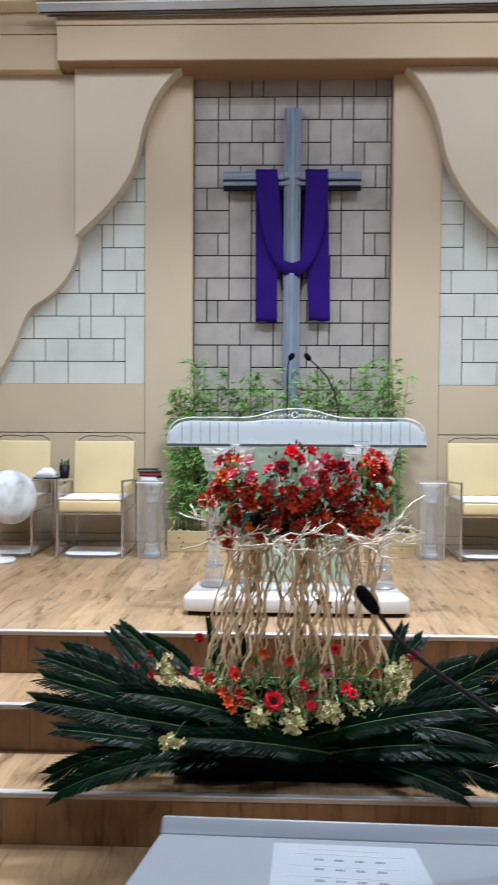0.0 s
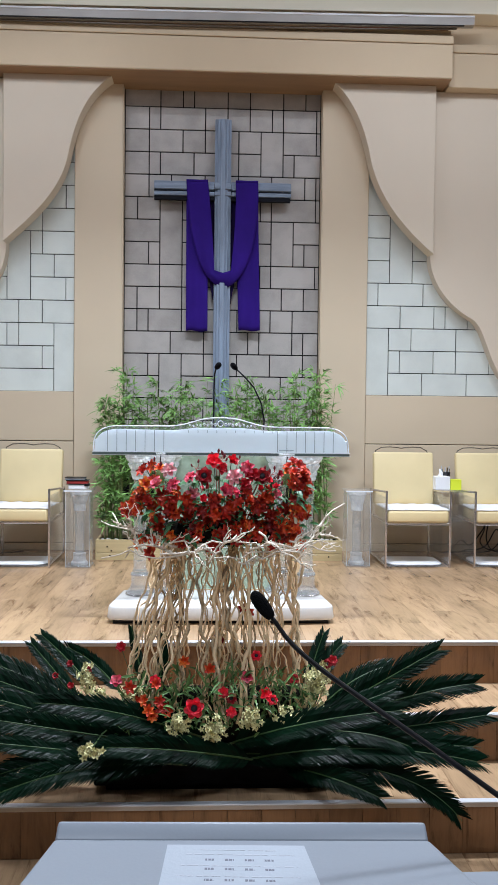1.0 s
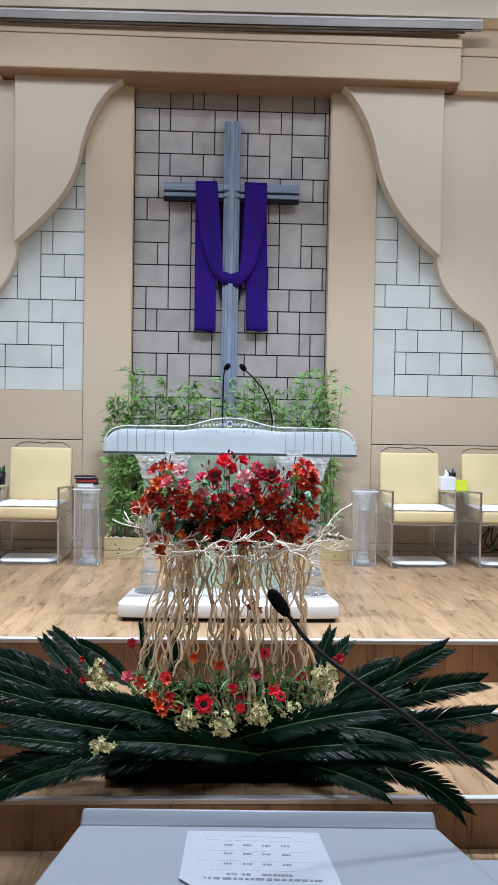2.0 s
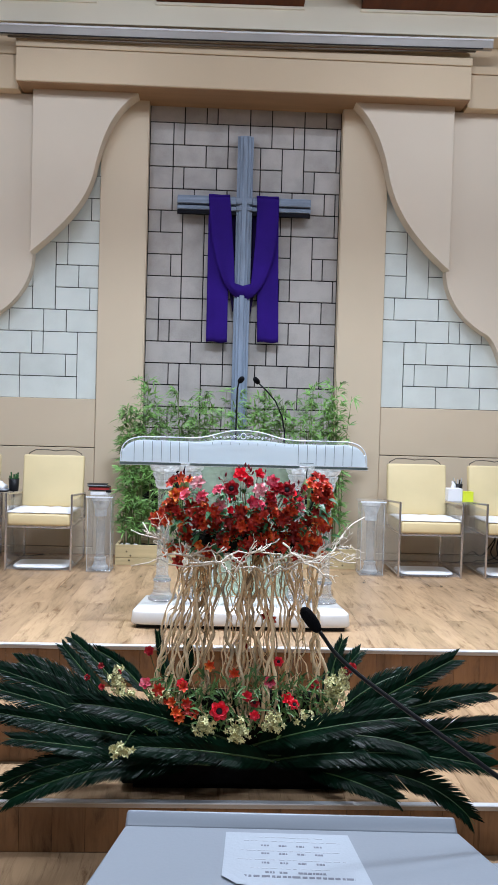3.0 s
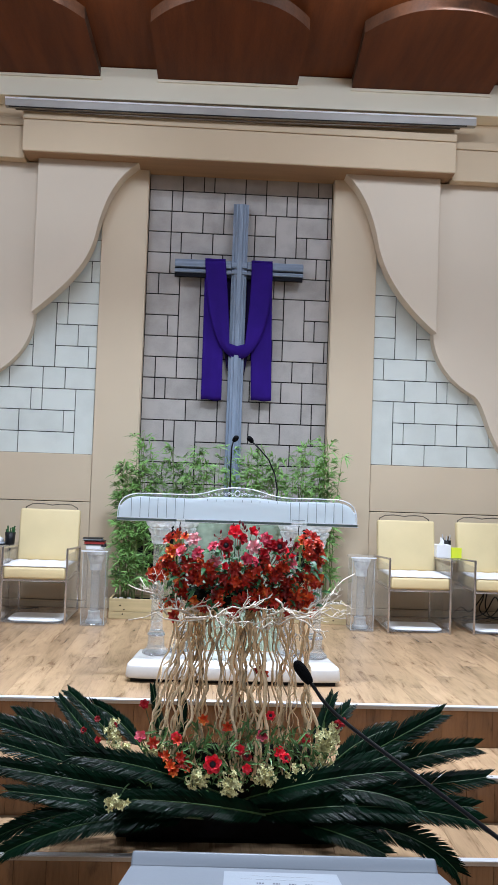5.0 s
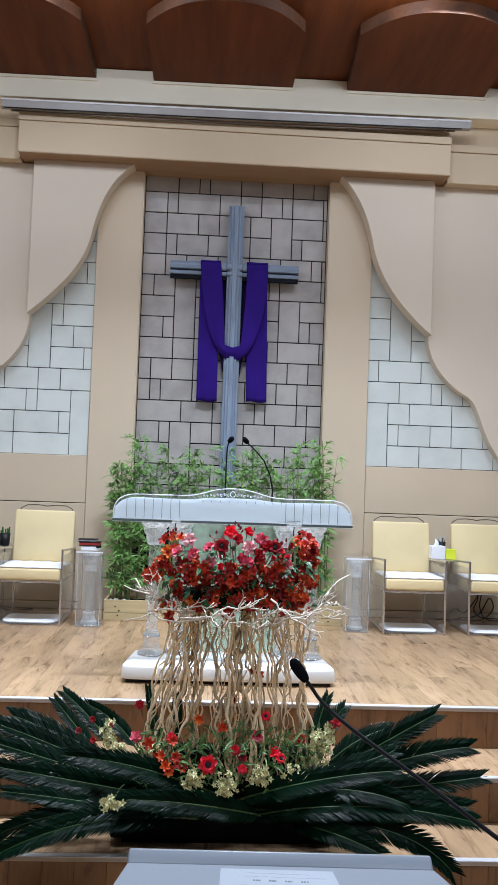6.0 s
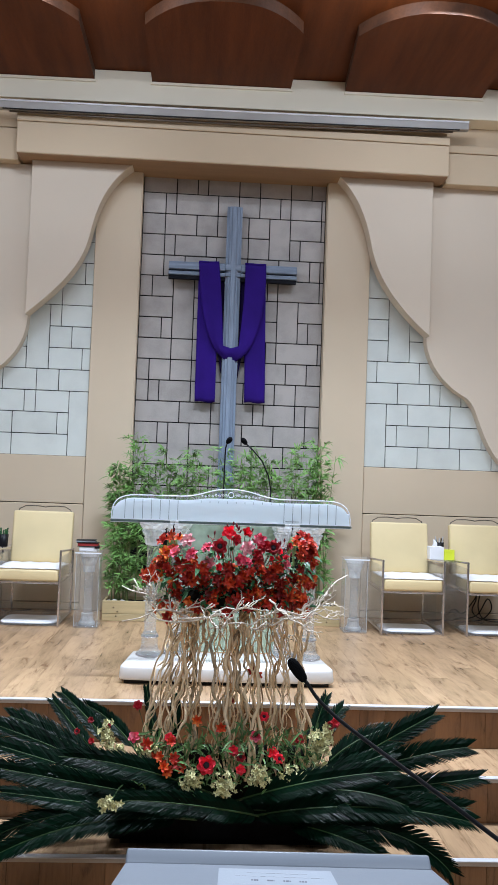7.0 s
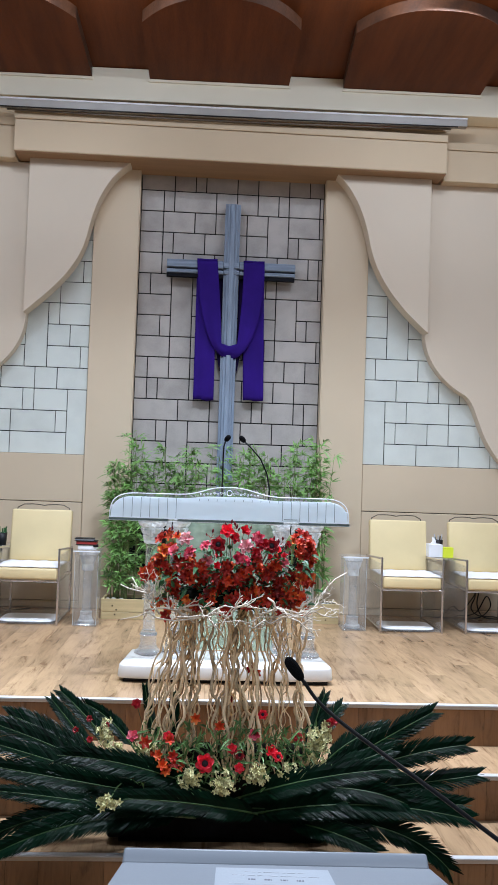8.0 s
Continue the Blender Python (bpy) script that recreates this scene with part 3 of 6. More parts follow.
# the cross stands off the wall on a batten
cross.matrix_basis = Matrix.Translation((-0.001, -0.0443, 0.0075)) @ Matrix.Diagonal((0.9933, 0.9933 + 0.0067, 0.9933, 1))
part("batten", box(-0.035, 0.035, 2.688, 2.7295, 0.70, 3.25), M_SLATE_AND_SHADE, cross, "dark wall batten")
for x0, x1 in ((-0.50, -0.036), (0.036, 0.50)):
    part("batten", box(x0, x1, 2.688, 2.7295, 2.76, 2.86), M_SLATE_AND_SHADE, cross, "dark wall batten")

# ---- acrylic pulpit ----
PX = -0.014
pulpit = thing("pulpit", "clear and frosted acrylic pulpit with columns on a white slab base", "pulpit")
corner = [(0.30, 0.308), (0.42, 0.311), (0.52, 0.318), (0.556, 0.325), (0.575, 0.340), (0.581, 0.362), (0.545, 0.71)]
slab = [(-x, y) for x, y in corner[::-1]] + corner
bm = bmesh.new()
lo = [bm.verts.new((PX + x, y, 0.020)) for x, y in slab]
hi = [bm.verts.new((PX + x * 0.985, 0.52 + (y - 0.52) * 0.97, 0.096)) for x, y in slab]
bm.faces.new(lo[::-1])
bm.faces.new(hi)
for i in range(len(slab)):
    j = (i + 1) % len(slab)
    bm.faces.new((lo[i], lo[j], hi[j], hi[i]))
bmesh.ops.recalc_face_normals(bm, faces=bm.faces)
bmesh.ops.bevel(bm, geom=[e for e in bm.edges if abs(e.verts[0].co.z - e.verts[1].co.z) < 0.01], offset=0.014, segments=3, affect="EDGES", profile=0.5, clamp_overlap=True)
part("base", bm, M_MARBLE, pulpit, "polished white slab base", True)
# black here stands in for the shadow gap below the slab
part("plinth", box(PX - 0.55, PX + 0.55, 0.345, 0.69, 0.0, 0.021), M_BLACK, pulpit, "recessed plinth, black for the shadow gap")


def pulpit_column(x, y):
    shaft = part("column", lathe(((0.037, 0.225), (0.034, 0.24), (0.034, 0.70), (0.038, 0.712)), 20, (x, y, 0)), M_PILLAR, pulpit, smooth=True)
    foot = [(0.074, 0.098), (0.074, 0.110), (0.066, 0.116), (0.052, 0.132), (0.047, 0.150), (0.046, 0.196), (0.049, 0.199), (0.049, 0.212), (0.041, 0.216), (0.040, 0.224)]
    part("foot", lathe(foot, 24, (x, y, 0)), M_PILLAR, shaft)
    for r_, z in ((0.0755, 0.0985), (0.0505, 0.199)):
        part("foot_ring", lathe(((r_ - 0.001, z), (r_ + 0.001, z + 0.002), (r_ - 0.001, z + 0.005)), 24, (x, y, 0)), M_CHROME, shaft, "chrome ring", True)
    bm = bmesh.new()
    prof = ((0.040, 0.715, 0.0), (0.046, 0.722, 0.0), (0.045, 0.735, 0.05), (0.050, 0.756, 0.09), (0.047, 0.762, 0.04), (0.055, 0.778, 0.08), (0.062, 0.798, 0.11), (0.057, 0.804, 0.04), (0.070, 0.818, 0.06), (0.080, 0.832, 0.0), (0.082, 0.853, 0.0))
    sides = 32
    rings = [[bm.verts.new((x + r_ * (1 + flute * math.cos(8 * a)) * math.cos(a), y + r_ * (1 + flute * math.cos(8 * a)) * math.sin(a), z)) for a in [k * math.tau / sides for k in range(sides)]] for r_, z, flute in prof]
    for a, b in zip(rings, rings[1:]):
        for k in range(sides):
            bm.faces.new((a[k], a[(k + 1) % sides], b[(k + 1) % sides], b[k]))
    bm.faces.new(rings[0][::-1])
    bm.faces.new(rings[-1])
    bmesh.ops.recalc_face_normals(bm, faces=bm.faces)
    part("capital", bm, M_CAPITAL, shaft)


for cx, cy in ((-0.437, 0.60), (0.463, 0.60), (-0.30, 0.672), (0.32, 0.672)):
    pulpit_column(PX + cx, cy)
part("centre_panel", box(PX - 0.27, PX + 0.28, 0.700, 0.712, 0.099, 0.852, 0.002), M_GREEN_GLASS, pulpit, "pale green frosted glass panel")
for z in (0.33, 0.345):
    part("etched_border", box(PX - 0.24, PX + 0.25, 0.6970, 0.6995, z, z + 0.004), M_FROST, pulpit)
for x in (-0.16, 0.16):
    part("etched_upright", box(PX + x, PX + x + 0.004, 0.6970, 0.6995, 0.14, 0.33), M_FROST, pulpit)

part("shelf", box(-0.672, 0.636, 0.345, 0.80, 0.855, 0.873, 0.003), M_ACRYL, pulpit, "thick clear acrylic shelf")
for x0, x1 in ((-0.670, -0.352), (-0.305, 0.270), (0.352, 0.630)):
    part("shelf_edge", box(x0, x1, 0.342, 0.3449, 0.8585, 0.8705), M_SHELF_EDGE, pulpit, "grey polished edge")
# white lines paint the highlights on the clear shelf's corners
for z in (0.8555, 0.8715):
    part("edge_glint", box(-0.6715, 0.6355, 0.3425, 0.3447, z, z + 0.0025), M_FROST, pulpit, "white line painted as the shelf corner's highlight")
left_corner = bezier((-0.668, 0.905), (-0.664, 0.968), (-0.632, 0.998), (-0.550, 1.003), 10)
right_corner = bezier((0.515, 1.003), (0.590, 0.998), (0.622, 0.968), (0.628, 0.905), 10)
crest_l = bezier((-0.290, 1.004), (-0.175, 1.008), (-0.155, 1.049), (-0.028, 1.049), 14)
crest_r = bezier((-0.028, 1.049), (0.105, 1.049), (0.125, 1.006), (0.260, 1.003), 14)
rim = [(-0.668, 0.874)] + left_corner + [(-0.550, 1.003), (-0.42, 1.0035)] + crest_l + crest_r + [(0.260, 1.003), (0.40, 1.0035)] + right_corner + [(0.628, 0.905), (0.628, 0.874)]
swell_l = bezier((-0.33, 0.984), (-0.22, 0.980), (-0.20, 0.996), (-0.12, 0.998), 8)
swell_r = bezier((0.06, 0.998), (0.15, 0.996), (0.17, 0.980), (0.29, 0.984), 8)
flat = [(-0.664, 0.8735)] + [(x + 0.006, z - 0.015) for x, z in left_corner] + [(-0.550, 0.987)] + swell_l + swell_r + [(0.515, 0.987)] + [(x - 0.006, z - 0.015) for x, z in right_corner] + [(0.624, 0.8735)]
part("front_panel", prism(flat, 0.352, 0.362), M_OPAL, pulpit, "frosted white front panel")
part("crest_sheet", prism([(x, z - 0.001) for x, z in rim], 0.3625, 0.3665), M_ACRYL, pulpit, "clear curved crest sheet")
# white tube draws the highlight along the clear crest
part("rim", tube([(x, 0.3555, z) for x, z in rim], 0.0028, 6), M_FROST, pulpit, "white rim line, painted as an edge highlight")
part("top_board", box(-0.655, 0.615, 0.364, 0.79, 0.938, 0.946, 0.002), M_ACRYL, pulpit)
for x in (-0.664, 0.616):
    part("side_panel", box(x, x + 0.008, 0.364, 0.79, 0.8735, 0.935, 0.002), M_FROST, pulpit)
for i in range(7):
    for x0, step in ((-0.598, 0.0472), (0.262, 0.0475)):
        x = x0 + i * step
        part("etched_line", box(x, x + 0.0024, 0.3495, 0.3518, 0.876, 0.982), M_ETCH, pulpit, "thin grey etched line")
for i in range(10):
    x = -0.19 + i * 0.0475
    part("etched_tick", box(x, x + 0.0020, 0.3495, 0.3518, 0.972, 0.984), M_ETCH, pulpit, "thin grey etched line")
part("etched_frame", box(0.272, 0.345, 0.3495, 0.3518, 0.884, 0.887), M_ETCH, pulpit, "thin grey etched line")
part("emblem_ring", tube([(-0.028 + 0.014 * math.cos(a), 0.354, 1.019 + 0.015 * math.sin(a)) for a in [i * math.tau / 16 for i in range(17)]], 0.0022, 5), M_FROST, pulpit)
for s in (-1, 1):
    for k in range(8):
        cx, r0 = -0.028 + s * (0.026 + 0.0185 * k), 0.0090 - 0.0006 * k
        curl = [(cx + s * r0 * (1 - i / 20) * math.cos(i * 0.55) , 0.354, 1.013 + 0.004 * (k % 2) - 0.0012 * k + r0 * (1 - i / 20) * math.sin(i * 0.55)) for i in range(16)]
        part("scrollwork", tube(curl, 0.0011, 4), M_FROST, pulpit)
for x in (-0.335, 0.318):
    drop = part("pendant", lathe(((0.002, 0.70), (0.024, 0.706), (0.028, 0.73), (0.024, 0.765), (0.009, 0.79), (0.003, 0.80)), 12, (x, 0.42, 0)), M_CANE, pulpit, "dark green hanging pendant", True)
    part("hook", tube([(x, 0.42, 0.80), (x, 0.42, 0.83), (x + 0.004, 0.42, 0.856)], 0.003, 5), M_BLACK, drop)


def gooseneck(points, head, label):
    g = thing("gooseneck_microphone", label, "microphone", "microphones on the pulpit")
    part("neck", tube(points, 0.0045, 8), M_BLACK, g, smooth=True)
    part("foot", lathe(((0.022, 0), (0.022, 0.012), (0.012, 0.02)), 16, points[0]), M_BLACK, g)
    d = (Vector(head) - Vector(points[-1])).normalized()
    p = Vector(points[-1])
    prof = ((0, 0.010), (0.008, 0.014), (0.022, 0.016), (0.036, 0.014), (0.044, 0.008))
    part("windscreen", tube([p + d * a for a, _ in prof], [r_ for _, r_ in prof], 10), M_FOAM, g, "black foam windscreen", True)


gooseneck([(-0.06, 0.66, 0.9465), (-0.062, 0.66, 1.05), (-0.062, 0.652, 1.18), (-0.06, 0.64, 1.28), (-0.052, 0.63, 1.315)], (-0.03, 0.60, 1.34), "black gooseneck microphone standing upright on the pulpit")
gooseneck([(0.21, 0.66, 0.9465), (0.213, 0.66, 1.04), (0.195, 0.65, 1.13), (0.155, 0.645, 1.215), (0.10, 0.64, 1.275), (0.058, 0.63, 1.312)], (0.03, 0.61, 1.34), "black gooseneck microphone bent over the pulpit")


# ---- bamboo planter ----
planter = thing("planter_box", "long pale pine planter box with dark soil and pebbles", "planter")
for z0, z1 in ((0.0, 0.052), (0.0545, 0.15)):
    part("front_board", box(-0.905, 0.90, 2.150, 2.170, z0, z1, 0.002), M_PINE, planter)
part("back_board", box(-0.905, 0.90, 2.375, 2.395, 0.0, 0.15, 0.002), M_PINE, planter)
for x in (-0.905, 0.88):
    part("end_board", box(x, x + 0.02, 2.1705, 2.3745, 0.0, 0.15, 0.002), M_PINE, planter)
for x, z in ((-0.80, 0.035), (-0.79, 0.07), (-0.82, 0.10), (0.66, 0.04), (0.72, 0.09), (0.80, 0.03), (-0.42, 0.05), (0.40, 0.06)):
    part("knot", lathe(((0.006, 0), (0.006, 0.0012)), 8), M_SOIL, planter, "dark knot").matrix_basis = pose(x, 2.1495, z, 90, 0, 0)
soil_bm = bmesh.new()
grid = [[soil_bm.verts.new((-0.884 + 1.763 * i / 60, 2.171 + 0.203 * j / 6, 0.128 + 0.012 * noise.noise((i * 0.7, j * 0.9, 2)))) for j in range(7)] for i in range(61)]
for i in range(60):
    for j in range(6):
        soil_bm.faces.new((grid[i][j], grid[i + 1][j], grid[i + 1][j + 1], grid[i][j + 1]))
part("soil", soil_bm, M_SOIL, planter, "dark soil")
rng = random.Random(5)
for i in range(26):
    x, y, r_ = rng.uniform(-0.87, 0.86), rng.uniform(2.18, 2.25), rng.uniform(0.008, 0.016)
    bm = bmesh.new()
    bmesh.ops.create_icosphere(bm, subdivisions=2, radius=r_, matrix=pose(x, y, 0.138 + r_ * 0.4) @ Matrix.Diagonal((1.2, 1, 0.7, 1)))
    part("pebble", bm, M_PEBBLE, planter, smooth=True)


def leaf_mesh(name, leaves, mat_):
    """Folded lance-shaped leaves: (base, direction, up, length, width, droop)."""
    V, F = [], []
    for base, d, up, ln, wd, droop in leaves:
        base, d, up = Vector(base), Vector(d).normalized(), Vector(up)
        side = d.cross(up)
        side = side.normalized() if side.length > 1e-4 else Vector((1, 0, 0))
        nrm = side.cross(d)
        i0 = len(V)
        for t, w in ((0.0, 0.12), (0.3, 1.0), (0.65, 0.75), (1.0, 0.0)):
            c = base + d * (ln * t) - Vector((0, 0, 1)) * (droop * ln * t * t)
            if w == 0:
                V.append(c)
            else:
                V += [c - side * (wd * w / 2) + nrm * (wd * w * 0.22), c, c + side * (wd * w / 2) + nrm * (wd * w * 0.22)]
        for k in (0, 3):
            a = i0 + k
            F += [(a, a + 1, a + 4, a + 3), (a + 1, a + 2, a + 5, a + 4)]
        a = i0 + 6
        F += [(a, a + 1, a + 3), (a + 1, a + 2, a + 3)]
    me = bpy.data.meshes.new(name)
    me.from_pydata([tuple(v) for v in V], [], F)
    me.materials.append(mat_)
    return me


def bamboo(x, y, top, spread, canes, low, twigs, seed):
    """Thin canes with twigs that end in fans of long leaves; fewer low down where low is high."""
    rng = random.Random(seed)
    plant = thing("bamboo_plant", "slender green bamboo plant with narrow leaves in the planter box", "bamboo", "bamboo in the planter", at=(x, y, 0.125))
    leaves = []
    for c in range(canes):
        bx, by = rng.uniform(-0.5, 0.5) * spread, rng.uniform(-0.05, 0.05)
        h = (top - 0.125) * rng.uniform(0.80, 1.0)
        lean = Vector((rng.uniform(-0.08, 0.08), rng.uniform(-0.10, 0.06), 0))
        pts = [Vector((bx, by, 0)) + lean * (k / 9) ** 2 + Vector((rng.uniform(-0.004, 0.004), rng.uniform(-0.004, 0.004), h * k / 9)) for k in range(10)]
        part("cane", tube(pts, [0.0048 - 0.0034 * k / 9 for k in range(10)], 5), M_CANE, plant)
        for k in range(twigs):
            f = low + (1 - low) * (k + rng.random()) / twigs
            f = min(0.995, f)
            p = pts[min(8, int(f * 9))].lerp(pts[min(9, int(f * 9) + 1)], f * 9 - int(f * 9))
            ang = rng.uniform(0, math.tau)
            out = Vector((math.cos(ang), 0.6 * math.sin(ang), rng.uniform(0.2, 1.0))).normalized()
            tip = p + out * rng.uniform(0.03, 0.11) * (1.15 - 0.55 * f)
            tip.y = min(tip.y, 2.55 - y)
            for q in range(rng.randint(5, 9)):
                d = (out * 0.9 + Vector((rng.uniform(-1, 1), rng.uniform(-0.8, 0.5), rng.uniform(-0.7, 0.5)))).normalized()
                leaves.append((p.lerp(tip, rng.uniform(0.6, 1)), d, (rng.uniform(-0.4, 0.4), rng.uniform(-0.9, 0.0), 1), rng.uniform(0.045, 0.095), rng.uniform(0.008, 0.0145), rng.uniform(0.1, 0.6)))
    ob = new("foliage", leaf_mesh("foliage", leaves, M_BAMBOO))
    ob.parent = plant


for i, (x, top, spread, canes, low, twigs) in enumerate((
        (-0.81, 1.24, 0.09, 7, 0.05, 30), (-0.755, 1.42, 0.07, 5, 0.10, 26), (-0.60, 1.31, 0.16, 8, 0.06, 24), (-0.37, 1.32, 0.13, 8, 0.62, 13), (-0.17, 1.32, 0.13, 5, 0.64, 10), (0.02, 1.35, 0.14, 7, 0.64, 11),
        (0.22, 1.38, 0.12, 8, 0.64, 13), (0.42, 1.26, 0.12, 5, 0.66, 9), (0.53, 1.40, 0.09, 5, 0.62, 10), (0.68, 1.32, 0.08, 6, 0.12, 18), (0.735, 1.46, 0.07, 6, 0.10, 22), (0.80, 1.54, 0.05, 2, 0.50, 8))):
    bamboo(x, 2.27, top, spread, canes, low, twigs, 40 + i)


# ---- chairs ----
def pad(x0, x1, y0, y1, z0, z1, r_=0.018):
    """A soft pad with rounded edges."""
    return box(x0, x1, y0, y1, z0, z1, r_, 3)


def chair(at, label):
    c = thing("armchair", label, "chair", "chairs on the stage", at=at)
    W, D, ARM = 0.455, 0.58, 0.545
    sq = 0.007
    for x in (0, W):
        part("front_leg", box(x - sq, x + sq, 0, 2 * sq, 0, ARM, 0.002), M_CHROME, c)
        part("rear_leg", box(x - sq, x + sq, D - 2 * sq, D, 0, ARM - 0.032, 0.002), M_CHROME, c)
        arm_bm = box(x - sq, x + sq, 2 * sq, D - 2 * sq, ARM - 2 * sq, ARM, 0.002)
        bmesh.ops.transform(arm_bm, matrix=Matrix.Shear("XY", 4, (0, 0)) @ Matrix(((1, 0, 0, 0), (0, 1, 0, 0), (0, -0.06, 1, 0.0017), (0, 0, 0, 1))), verts=arm_bm.verts)
        part("arm", arm_bm, M_CHROME, c)
        part("seat_rail", box(x - sq * 0.8, x + sq * 0.8, 2 * sq, D - 2 * sq, 0.305, 0.319, 0.002), M_CHROME, c)
        part("foot_rail", box(x - sq * 0.8, x + sq * 0.8, 2 * sq, D - 2 * sq, 0.012, 0.024, 0.002), M_CHROME, c)
        part("side_panel", box(x - 0.003, x + 0.003, 2 * sq + 0.001, D - 2 * sq - 0.001, 0.026, 0.300, 0.001), M_ACRYL, c, "clear acrylic side panel")
        part("arm_panel", box(x - 0.003, x + 0.003, 2 * sq + 0.001, D - 2 * sq - 0.001, 0.322, ARM - 2 * sq - 0.034, 0.001), M_ACRYL, c, "clear acrylic arm panel")
    for y, nm in ((sq, "front_rail"), (D - sq, "rear_rail")):
        part(nm, box(sq, W - sq, y - sq * 0.7, y + sq * 0.7, 0.305, 0.318, 0.002), M_CHROME, c)
    part("floor_tray", box(sq, W - sq, 0.006, D - 0.006, 0.010, 0.018, 0.002), M_ACRYL, c, "clear acrylic tray near the floor")
    part("back_tray_rail", box(sq, W - sq, D - 0.012, D - 0.004, 0.018, 0.075, 0.002), M_ACRYL, c)
    part("seat", pad(0.010, W - 0.010, -0.004, D - 0.10, 0.321, 0.408), M_YELLOW, c, "yellow leatherette seat pad", True)
    back = part("backrest", pad(0.0, W + 0.004, -0.030, 0.030, 0.0, 0.397, 0.016), M_YELLOW, c, "yellow leatherette backrest", True)
    back.matrix_basis = pose(0, D - 0.115, 0.402, -8, 0, 0)
    hoop = [(0.012, D - 0.06, 0.60), (0.014, D - 0.03, 0.76), (0.030, D - 0.02, 0.808), (0.075, D - 0.018, 0.832), (0.14, D - 0.018, 0.836), (0.195, D - 0.018, 0.832), (0.228, D - 0.018, 0.826), (0.260, D - 0.018, 0.832), (0.315, D - 0.018, 0.836), (0.38, D - 0.018, 0.832), (0.425, D - 0.02, 0.808), (0.441, D - 0.03, 0.76), (0.443, D - 0.06, 0.60)]
    part("back_hoop", tube(hoop, 0.0040, 8), M_BRONZE, c, "thin bent dark bronze hoop", True)
    rows = []
    for i in range(13):
        u = i / 12
        rows.append([(0.004 + (W - 0.008) * j / 14, 0.0 + 0.40 * u, 0.416 + 0.014 * math.sin(math.pi * min(1, u * 1.1)) * math.sin(math.pi * j / 14) ** 0.5 + 0.003 * math.sin(j * 1.7 + i)) for j in range(15)])
    bm = bmesh.new()
    top = [[bm.verts.new(p) for p in r_] for r_ in rows]
    bot = [[bm.verts.new((p[0], p[1], 0.4095)) for p in r_] for r_ in rows]
    for i in range(12):
        for j in range(14):
            bm.faces.new((top[i][j], top[i][j + 1], top[i + 1][j + 1], top[i + 1][j]))
            bm.faces.new((bot[i][j], bot[i + 1][j], bot[i + 1][j + 1], bot[i][j + 1]))
    rim_ = [(0, j) for j in range(15)] + [(i, 14) for i in range(1, 13)] + [(12, j) for j in range(13, -1, -1)] + [(i, 0) for i in range(11, 0, -1)]
    for (a, b), (p, q) in zip(rim_, rim_[1:] + rim_[:1]):
        bm.faces.new((top[a][b], bot[a][b], bot[p][q], top[p][q]))
    bmesh.ops.recalc_face_normals(bm, faces=bm.faces)
    part("seat_cover", bm, M_CUSHION, c, "thin white seat cover", True)
    return c


chair_a = chair((1.163, 1.865, 0), "yellow padded armchair with clear acrylic sides and chrome frame")
copy_thing(chair_a, pose(1.800, 1.87, 0))
copy_thing(chair_a, pose(-1.632, 1.83, 0))
copy_thing(chair_a, pose(-2.27, 1.84, 0))
copy_thing(chair_a, pose(2.44, 1.87, 0))

# white mats lying on the trays of the chairs
for cx, cy in ((1.163, 1.865), (1.800, 1.87), (-1.632, 1.83), (-2.27, 1.84), (2.44, 1.87)):
    bm = bmesh.new()
    n = 28
    ring0, ring1 = [], []
    for i in range(n):
        a = math.tau * i / n
        ca, sa = math.cos(a), math.sin(a)
        sx = 0.205 * math.copysign(abs(ca) ** 0.35, ca)
        sy = 0.17 * math.copysign(abs(sa) ** 0.6, sa)
        ring0.append(bm.verts.new((sx, sy, 0)))
        ring1.append(bm.verts.new((sx * 0.96, sy * 0.95, 0.007 + 0.002 * math.sin(3 * a))))
    bm.faces.new(ring0[::-1])
    bm.faces.new(ring1)
    for i in range(n):
        j = (i + 1) % n
        bm.faces.new((ring0[i], ring0[j], ring1[j], ring1[i]))
    mat_ob = part("foot_cushion", bm, M_CUSHION, smooth=True)
    mat_ob.location = (cx + 0.2275, cy + 0.20, 0.0182)
    tagged(mat_ob, "flat white cushion lying on the acrylic chair tray", "cushion", "cushions on the chair trays")


# ---- acrylic side tables and stands ----
def side_table(x, y, label):
    t = thing("side_table", label, "side table", "clear side tables", at=(x, y, 0))
    part("top", box(0, 0.165, 0, 0.34, 0.512, 0.522, 0.002), M_ACRYL, t)
    for dx in (0.003, 0.156):
        part("side", box(dx, dx + 0.006, 0.004, 0.336, 0.0, 0.511, 0.001), M_ACRYL, t)
    part("shelf", box(0.0095, 0.1555, 0.01, 0.33, 0.30, 0.306, 0.001), M_ACRYL, t)
    return t


side_table(1.628, 2.12, "narrow clear acrylic side table between the chairs")
side_table(-1.835, 2.14, "narrow clear acrylic side table holding papers")
side_table(2.283, 2.14, "narrow clear acrylic side table between the chairs")


